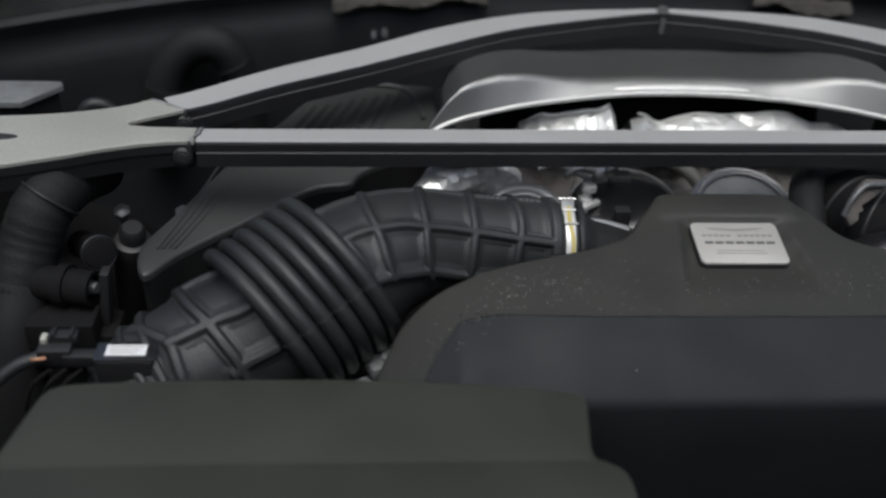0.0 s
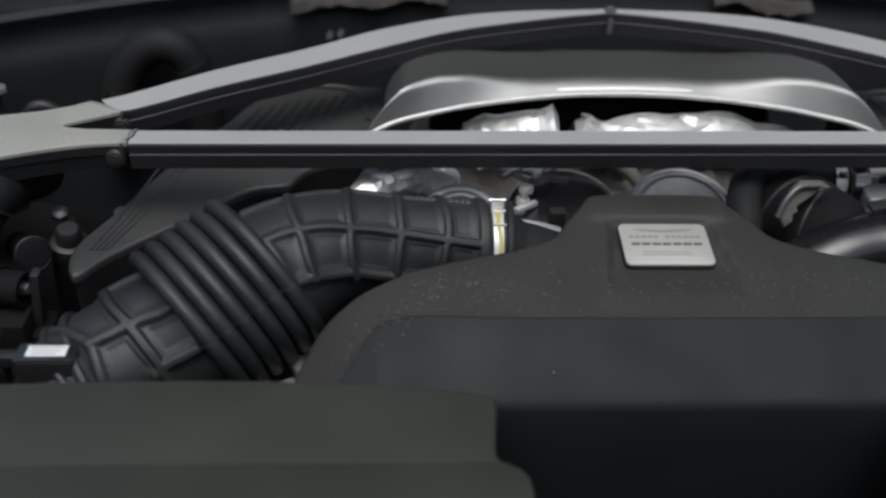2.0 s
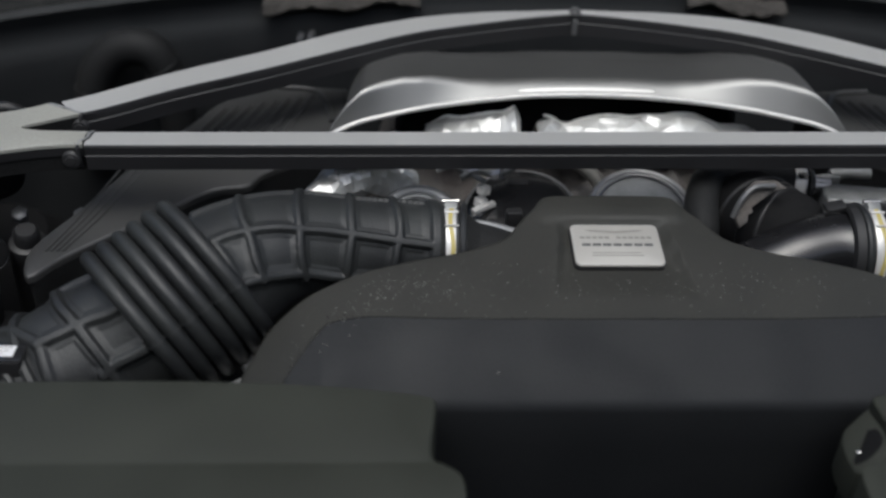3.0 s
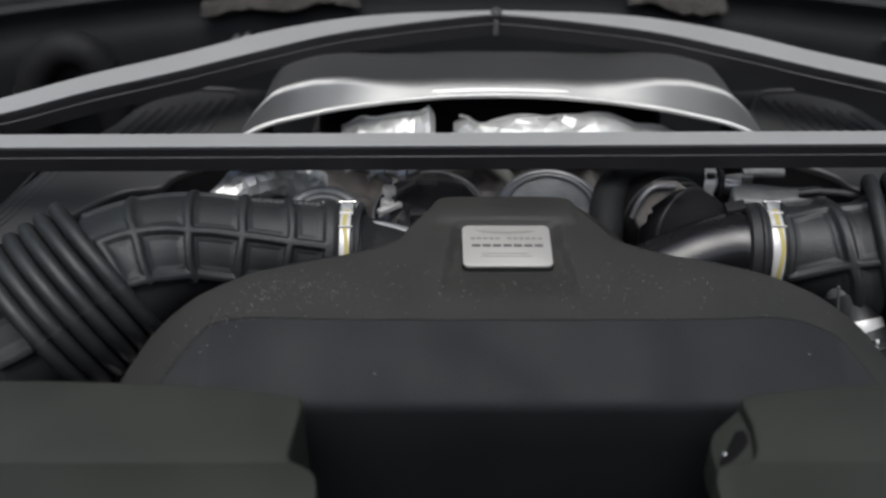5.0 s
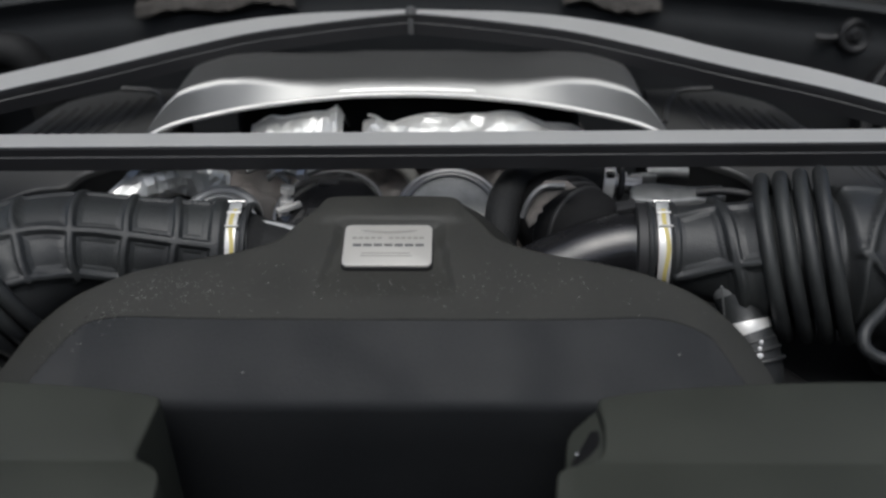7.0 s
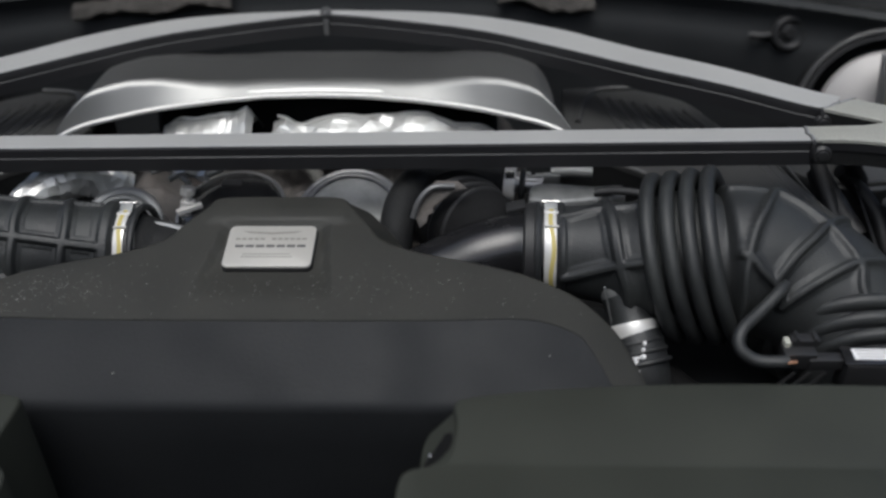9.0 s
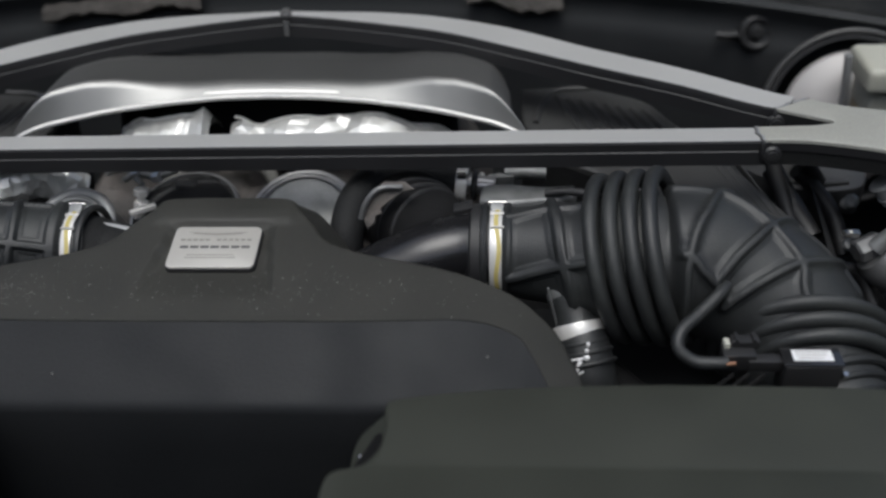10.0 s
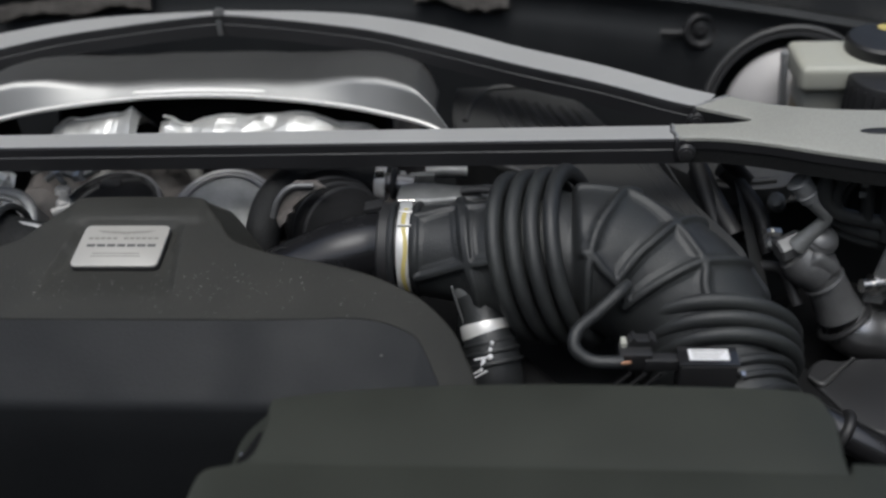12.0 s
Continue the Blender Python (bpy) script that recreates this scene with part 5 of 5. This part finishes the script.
# ---- right side of the bay ----
def right_side():
    b1 = thing("brake_booster", (0.66, 0.34, -0.12), "round brake booster with a pale zinc face and dark rim", "brake booster")
    c, ax = Vector((0.678, 0.345, -0.028)), (-0.10, -0.93, 0.36)
    part("drum", mesh(lambda b: turned(b, c, ax, [(-0.09, 0.094), (-0.02, 0.101), (-0.004, 0.103), (0.006, 0.100), (0.006, 0.095)], 64)), M_BLACK, b1)
    part("rim", mesh(lambda b: torus(b, c + Vector(ax) * 0.002, ax, 0.1045, 0.0042, 64, 10)), M_PANEL, b1, "dark grey rolled rim")
    part("face", mesh(lambda b: turned(b, c, ax, [(0.002, 0.081), (0.010, 0.079), (0.018, 0.066), (0.026, 0.045), (0.028, 0)], 64)), M_ZINC, b1, "pale zinc-plated face")
    part("face_rib", mesh(lambda b: block(b, (0.652, 0.305, 0.02), (0.008, 0.012, 0.11), 0.003, Matrix.Rotation(-0.1, 3, "Y"))), M_ALU, b1)
    r = thing("fluid_reservoir", (0.72, 0.29, -0.02), "ivory plastic brake fluid reservoir with black caps", "reservoir")
    part("tank", mesh(lambda b: block(b, (0.727, 0.285, 0.066), (0.150, 0.075, 0.030), 0.008, None, 3)), M_IVORY, r)
    part("tank_lower", mesh(lambda b: block(b, (0.722, 0.290, 0.036), (0.120, 0.060, 0.040), 0.008, None, 3)), M_IVORY, r)
    part("fluid", mesh(lambda b: block(b, (0.722, 0.292, 0.000), (0.116, 0.056, 0.040), 0.006)), M_OIL, r, "amber fluid level band")
    part("cap", mesh(lambda b: turned(b, (0.748, 0.292, 0.076), (0, 0, 1), [(0, 0.040), (0.017, 0.040), (0.020, 0.037), (0.020, 0)], 40)), M_BLACK, r, "black screw cap")
    part("cap_disc", mesh(lambda b: turned(b, (0.756, 0.318, 0.0955), (0, 0, 1), [(0, 0.008), (0.0012, 0.008), (0.0016, 0)], 40)), M_YELLOW, r, "yellow cap disc")
    f = thing("filler_bottle", (0.745, 0.235, -0.02), "tall black ribbed filler bottle beside the reservoir", "bottle")
    part("cap", mesh(lambda b: turned(b, (0.740, 0.240, 0.0), (0, 0, 1), [(0, 0.040), (0.072, 0.040), (0.075, 0.038), (0.076, 0.034), (0.076, 0)], 48)), M_BLACK, f)
    for i in range(14):
        a = math.pi + math.pi * i / 13
        part("grip_rib", mesh(lambda b: block(b, (0.740 + 0.0402 * math.cos(a), 0.240 + 0.0402 * math.sin(a), 0.036), (0.003, 0.003, 0.066), 0.001, Matrix.Rotation(a, 3, "Z"))), M_BLACK, f)
    g = thing("grommet", (0.58, 0.452, 0.0), "dark grey ring grommet with a bolt on the bulkhead", "grommet")
    part("ring", mesh(lambda b: torus(b, (0.580, 0.450, 0.038), (0, -1, 0.25), 0.0185, 0.006, 40, 10)), M_BLACK, g)
    part("bolt", mesh(lambda b: turned(b, (0.580, 0.470, 0.034), (0, -1, 0.25), [(0, 0.014), (0.02, 0.012), (0.022, 0.007), (0.026, 0.006), (0.026, 0)], 24)), M_BLACK, g)
    part("stalk", mesh(lambda b: tube(b, [(0.562, 0.452, 0.036), (0.545, 0.452, 0.034), (0.53, 0.455, 0.034)], 0.005, 10, 4)), M_BLACK, g)
    a = thing("refrigerant_pipe", (0.64, 0.04, -0.12), "dull grey aluminium refrigerant pipe with fittings", "pipe")
    part("end_cap", mesh(lambda b: tube(b, [(0.601, 0.046, 0.066), (0.607, 0.045, 0.059), (0.616, 0.043, 0.046)], [0.0095, 0.0100, 0.0090], 20, 8),
                         lambda b: torus(b, (0.603, 0.046, 0.063), (0.5, -0.1, -0.75), 0.0098, 0.0016, 28, 8),
                         lambda b: torus(b, (0.612, 0.044, 0.052), (0.5, -0.1, -0.75), 0.0096, 0.0013, 28, 8)), M_ALU, a, "brighter ribbed end cap")
    part("strap", mesh(lambda b: tube(b, [(0.618, 0.043, 0.046), (0.630, 0.040, 0.033), (0.632, 0.040, 0.024), (0.621, 0.040, 0.008), (0.611, 0.040, -0.006)], [0.0085, 0.0070, 0.0065, 0.0075, 0.010], 12, 8)), M_DULL, a)
    part("hex_cap", mesh(lambda b: turned(b, (0.603, 0.044, -0.010), (-0.85, -0.3, -0.25), [(-0.016, 0), (-0.016, 0.0125), (0.008, 0.0125), (0.010, 0.010), (0.010, 0)], 6)), M_FITTING, a)
    part("hose_nut", mesh(lambda b: turned(b, (0.588, 0.052, 0.003), (-0.8, -0.3, 0.3), [(-0.010, 0), (-0.010, 0.005), (0.0, 0.005), (0.0, 0.003), (0.007, 0.003), (0.007, 0)], 6)), M_STEEL, a)
    part("body", mesh(lambda b: tube(b, [(0.612, 0.044, -0.016), (0.624, 0.042, -0.026), (0.638, 0.040, -0.036)], [0.0185, 0.0235, 0.0225], 24, 8),
                      lambda b: block(b, (0.634, 0.036, -0.022), (0.034, 0.030, 0.026), 0.008, Matrix.Rotation(0.65, 3, "Y"), 3)), M_FITTING, a)
    part("knob", mesh(lambda b: turned(b, (0.634, 0.044, -0.002), (0.15, -0.45, 0.85), [(-0.02, 0.016), (0.004, 0.016), (0.007, 0.0135), (0.009, 0.0135), (0.013, 0.009), (0.014, 0)], 28)), M_FITTING, a)
    part("joint", mesh(lambda b: tube(b, [(0.636, 0.040, -0.034), (0.648, 0.037, -0.052), (0.656, 0.034, -0.066), (0.664, 0.031, -0.080)], [0.0190, 0.0200, 0.0205, 0.0235], 28, 8),
                       lambda b: torus(b, (0.644, 0.038, -0.046), (0.6, -0.2, -0.75), 0.0195, 0.0022, 36, 8)), M_FITTING, a)
    part("ring", mesh(lambda b: torus(b, (0.669, 0.028, -0.089), (0.62, -0.3, -0.7), 0.0265, 0.0035, 36, 8)), M_BLACK, a, "black seal ring")
    part("pipe_end", mesh(lambda b: tube(b, [(0.669, 0.028, -0.089), (0.684, 0.023, -0.098), (0.715, 0.020, -0.103), (0.80, 0.0, -0.113)], [0.026, 0.0275, 0.0265, 0.026], 36, 8)), M_POLISH, a, "dark polished pipe end")
    for q in ((0.603, 0.100, 0.008), (0.564, 0.080, -0.016), (0.595, 0.060, -0.016)):
        solo("bolt_head", mesh(lambda b: turned(b, q, (-0.3, -0.6, 0.7), [(-0.03, 0.005), (0.0, 0.005), (0.0, 0.0075), (0.005, 0.0075), (0.007, 0.005), (0.007, 0)], 8)), M_DULL, Vector(q) - Vector((0, 0, 0.03)),
             "dull steel bolt head deep beside the duct", "bolt", "bolts")
    k = thing("pipe_bracket", (0.70, 0.03, -0.05), "grey steel pipe bracket with a bolt", "bracket")
    part("plate", mesh(lambda b: block(b, (0.700, 0.032, -0.018), (0.020, 0.006, 0.100), 0.002, Matrix.Rotation(0.15, 3, "Y"))), M_DULL, k)
    part("bolt", mesh(lambda b: turned(b, (0.690, 0.030, -0.044), (-1, -0.2, 0), [(-0.03, 0.008), (0.0, 0.008), (0.0, 0.011), (0.004, 0.011), (0.004, 0.007), (0.014, 0.007), (0.014, 0)], 12)), M_STEEL, k)
    part("tube", mesh(lambda b: tube(b, [(0.70, 0.03, -0.045), (0.73, 0.03, -0.045), (0.78, 0.03, -0.045)], 0.014, 20, 4)), M_DULL, k)
    w = thing("wiring_loom", (0.68, 0.08, 0.0), "bundle of black wires and sleeves behind the pipe", "cables")
    for pts, rad in (([(0.627, 0.044, 0.100), (0.627, 0.042, 0.078), (0.626, 0.040, 0.063), (0.629, 0.040, 0.047), (0.641, 0.041, 0.034), (0.665, 0.043, 0.024), (0.74, 0.05, 0.006)], 0.0072),
                     ([(0.648, 0.044, 0.026), (0.638, 0.042, 0.046), (0.639, 0.041, 0.063), (0.645, 0.040, 0.074), (0.653, 0.040, 0.078), (0.661, 0.040, 0.070), (0.667, 0.041, 0.050), (0.672, 0.043, 0.020)], 0.0060),
                     ([(0.650, 0.056, 0.030), (0.651, 0.052, 0.050), (0.656, 0.050, 0.064), (0.668, 0.048, 0.082), (0.680, 0.048, 0.098)], 0.0048),
                     ([(0.633, 0.052, 0.026), (0.650, 0.050, 0.016), (0.675, 0.049, 0.006), (0.73, 0.050, -0.010)], 0.0075),
                     ([(0.640, 0.056, 0.010), (0.660, 0.053, 0.000), (0.690, 0.052, -0.010), (0.75, 0.055, -0.026)], 0.0062),
                     ([(0.690, 0.046, 0.085), (0.688, 0.044, 0.060), (0.690, 0.043, 0.030), (0.694, 0.043, 0.000)], 0.0060)):
        part("wire", mesh(lambda b: tube(b, pts, rad, 14, 8)), M_RUBBER, w)
    for z in (0.069, 0.058):
        part("tag", mesh(lambda b: block(b, (0.658, 0.033, z), (0.0066, 0.003, 0.0060), 0.001)), M_DULL, w, "pale clip")
    lo = thing("lower_pipe", (0.63, -0.15, -0.15), "glossy black lower pipe with a black clip", "pipe")
    part("pipe", mesh(lambda b: tube(b, [(0.575, -0.110, -0.067), (0.610, -0.125, -0.077), (0.650, -0.140, -0.092), (0.72, -0.16, -0.122)], 0.0155, 20, 8)), M_GLOSS, lo)
    part("clip", mesh(lambda b: torus(b, (0.622, -0.1295, -0.0815), (0.88, -0.32, -0.34), 0.0165, 0.005, 30, 10)), M_BLACK, lo, "black clip")
    pa = thing("underbody_shield", (0.62, -0.08, -0.12), "dull grey shaped panel below the pipes", "panel")
    part("panel", mesh(lambda b: slab(b, smooth_outline([(0.616, -0.045), (0.623, -0.031), (0.636, -0.022), (0.651, -0.024), (0.690, -0.020), (0.75, -0.03), (0.75, -0.115), (0.66, -0.118), (0.622, -0.062)], 4), lambda x, y: -0.094, 0.02, 0.004, 3)), M_BLACK, pa)
    part("raised_edge", mesh(lambda b: tube(b, [(0.665, -0.023, -0.0930), (0.651, -0.036, -0.0925), (0.637, -0.050, -0.0925), (0.626, -0.059, -0.0930), (0.617, -0.049, -0.0930)], [0.0016, 0.0022, 0.0030, 0.0034, 0.0016], 10, 8)), M_PANEL, pa, "grey raised edge")
    part("tray", mesh(lambda b: block(b, (0.68, -0.08, -0.108), (0.16, 0.10, 0.02), 0.005)), M_DARK, pa)
    # Dome's black is the deep shade below the brace put into colour.
    rg = thing("strut_tower", (0.60, 0.16, -0.2), "suspension tower below the brace, blackened for deep shade", "suspension tower")
    part("dome", mesh(lambda b: turned(b, (0.70, 0.10, -0.30), (0, 0, 1), [(-0.1, 0.13), (0.06, 0.12), (0.11, 0.10), (0.16, 0.06), (0.165, 0)], 48)), M_DARK, rg)
    for p, q in (((0.545, 0.10, 0.06), (0.60, 0.16, -0.02)), ((0.520, 0.12, 0.05), (0.56, 0.03, -0.06))):
        part("stay", mesh(lambda b: tube(b, [p, Vector(p).lerp(Vector(q), 0.5), q], 0.0080, 14, 4)), M_BLACK, rg)


right_side()


def wing_hoses():
    """Hoses and a lining panel between the elbow and the wing."""
    for pts, r in (([(0.528, 0.130, 0.027), (0.539, 0.100, 0.012), (0.557, 0.060, -0.009)], 0.011), ([(0.548, 0.120, 0.033), (0.571, 0.120, 0.012), (0.589, 0.100, -0.009), (0.596, 0.070, -0.037)], 0.008), ([(0.575, 0.050, -0.036), (0.606, 0.050, -0.043), (0.620, 0.030, -0.070)], 0.006)):
        solo("bay_hose", mesh(lambda b: tube(b, pts, r, 16, 8)), M_BLACK, Vector(pts[-1]) - Vector((0, 0, r)), "dusty black rubber hose running down beside the duct", "hose", "bay hoses")
    pn = thing("wing_lining", (0.56, 0.2, -0.1), "dark grey plastic lining panel under the brace", "lining panel")
    part("panel", mesh(lambda b: slab(b, smooth_outline([(0.50, 0.17), (0.55, 0.13), (0.60, 0.125), (0.63, 0.14), (0.64, 0.20), (0.60, 0.24), (0.53, 0.24)], 4), lambda x, y: 0.012 + 0.1 * (y - 0.18), 0.02, 0.005, 2)), M_PANEL, pn)
    part("fold", mesh(lambda b: tube(b, [(0.53, 0.150, 0.008), (0.57, 0.134, 0.008), (0.61, 0.137, 0.008)], 0.004, 10, 6)), M_PANEL, pn)


wing_hoses()


def lower_clutter():
    """Hoses and looms below the right-hand duct, with slabs added to darken gaps."""
    h = thing("lower_hose", (0.36, -0.10, -0.12), "rubber hose low beside the engine, blackened for shade", "hose")
    part("hose", mesh(lambda b: tube(b, [(0.30, -0.02, -0.10), (0.335, -0.07, -0.070), (0.37, -0.11, -0.072), (0.42, -0.13, -0.085), (0.50, -0.15, -0.10)], 0.020, 20, 8)), M_DARK, h)
    part("loom", mesh(lambda b: tube(b, [(0.335, -0.12, -0.10), (0.36, -0.145, -0.062), (0.385, -0.15, -0.060), (0.41, -0.165, -0.075), (0.43, -0.17, -0.12)], 0.008, 14, 8)), M_HOSE, h)
    # Made-up slab: stands in for unseen parts that keep this gap dark.
    g = thing("gap_slab", (0.42, -0.05, -0.2), "added black slab that darkens the gap below the duct", "guard")
    part("guard", mesh(lambda b: block(b, (0.43, -0.06, -0.13), (0.30, 0.26, 0.05), 0.01)), M_BULK, g)
    a = thing("arch_liner", (0.60, 0.12, -0.2), "dark grey moulded liner of the wheel arch", "liner")
    part("liner", mesh(lambda b: grid(b, [[(0.545 + 0.05 * math.sin(k * 0.35) + 0.05 * (y > 0.2), y, -0.20 + 0.024 * k + 0.05 * math.sin(y * 6)) for k in range(9)] for y in np.linspace(-0.02, 0.24, 12)])), M_PANEL, a)
    part("bolt", mesh(lambda b: turned(b, (0.612, 0.128, -0.012), (-0.3, -0.7, 0.6), [(-0.03, 0.008), (0.004, 0.0095), (0.008, 0.008), (0.010, 0.004), (0.010, 0)], 16)), M_ALU, a, "bright bolt")
    # Same made-up slab on the left, in the deep-shade black.
    lg = thing("gap_slab", (-0.42, -0.05, -0.2), "added black slab that darkens the gap below the duct", "guard")
    part("guard", mesh(lambda b: block(b, (-0.45, -0.05, -0.15), (0.30, 0.26, 0.05), 0.01)), M_DARK, lg)


lower_clutter()
# Assumed tower, enlarged and blackened to hide the brighter bulkhead behind it.
t2 = thing("strut_tower", (-0.64, 0.10, -0.2), "suspension tower below the brace, blackened for deep shade", "suspension tower")
part("dome", mesh(lambda b: turned(b, (-0.68, 0.20, -0.27), (0, 0, 1), [(-0.14, 0.16), (0.06, 0.15), (0.11, 0.125), (0.16, 0.075), (0.165, 0)], 48)), M_DARK, t2)
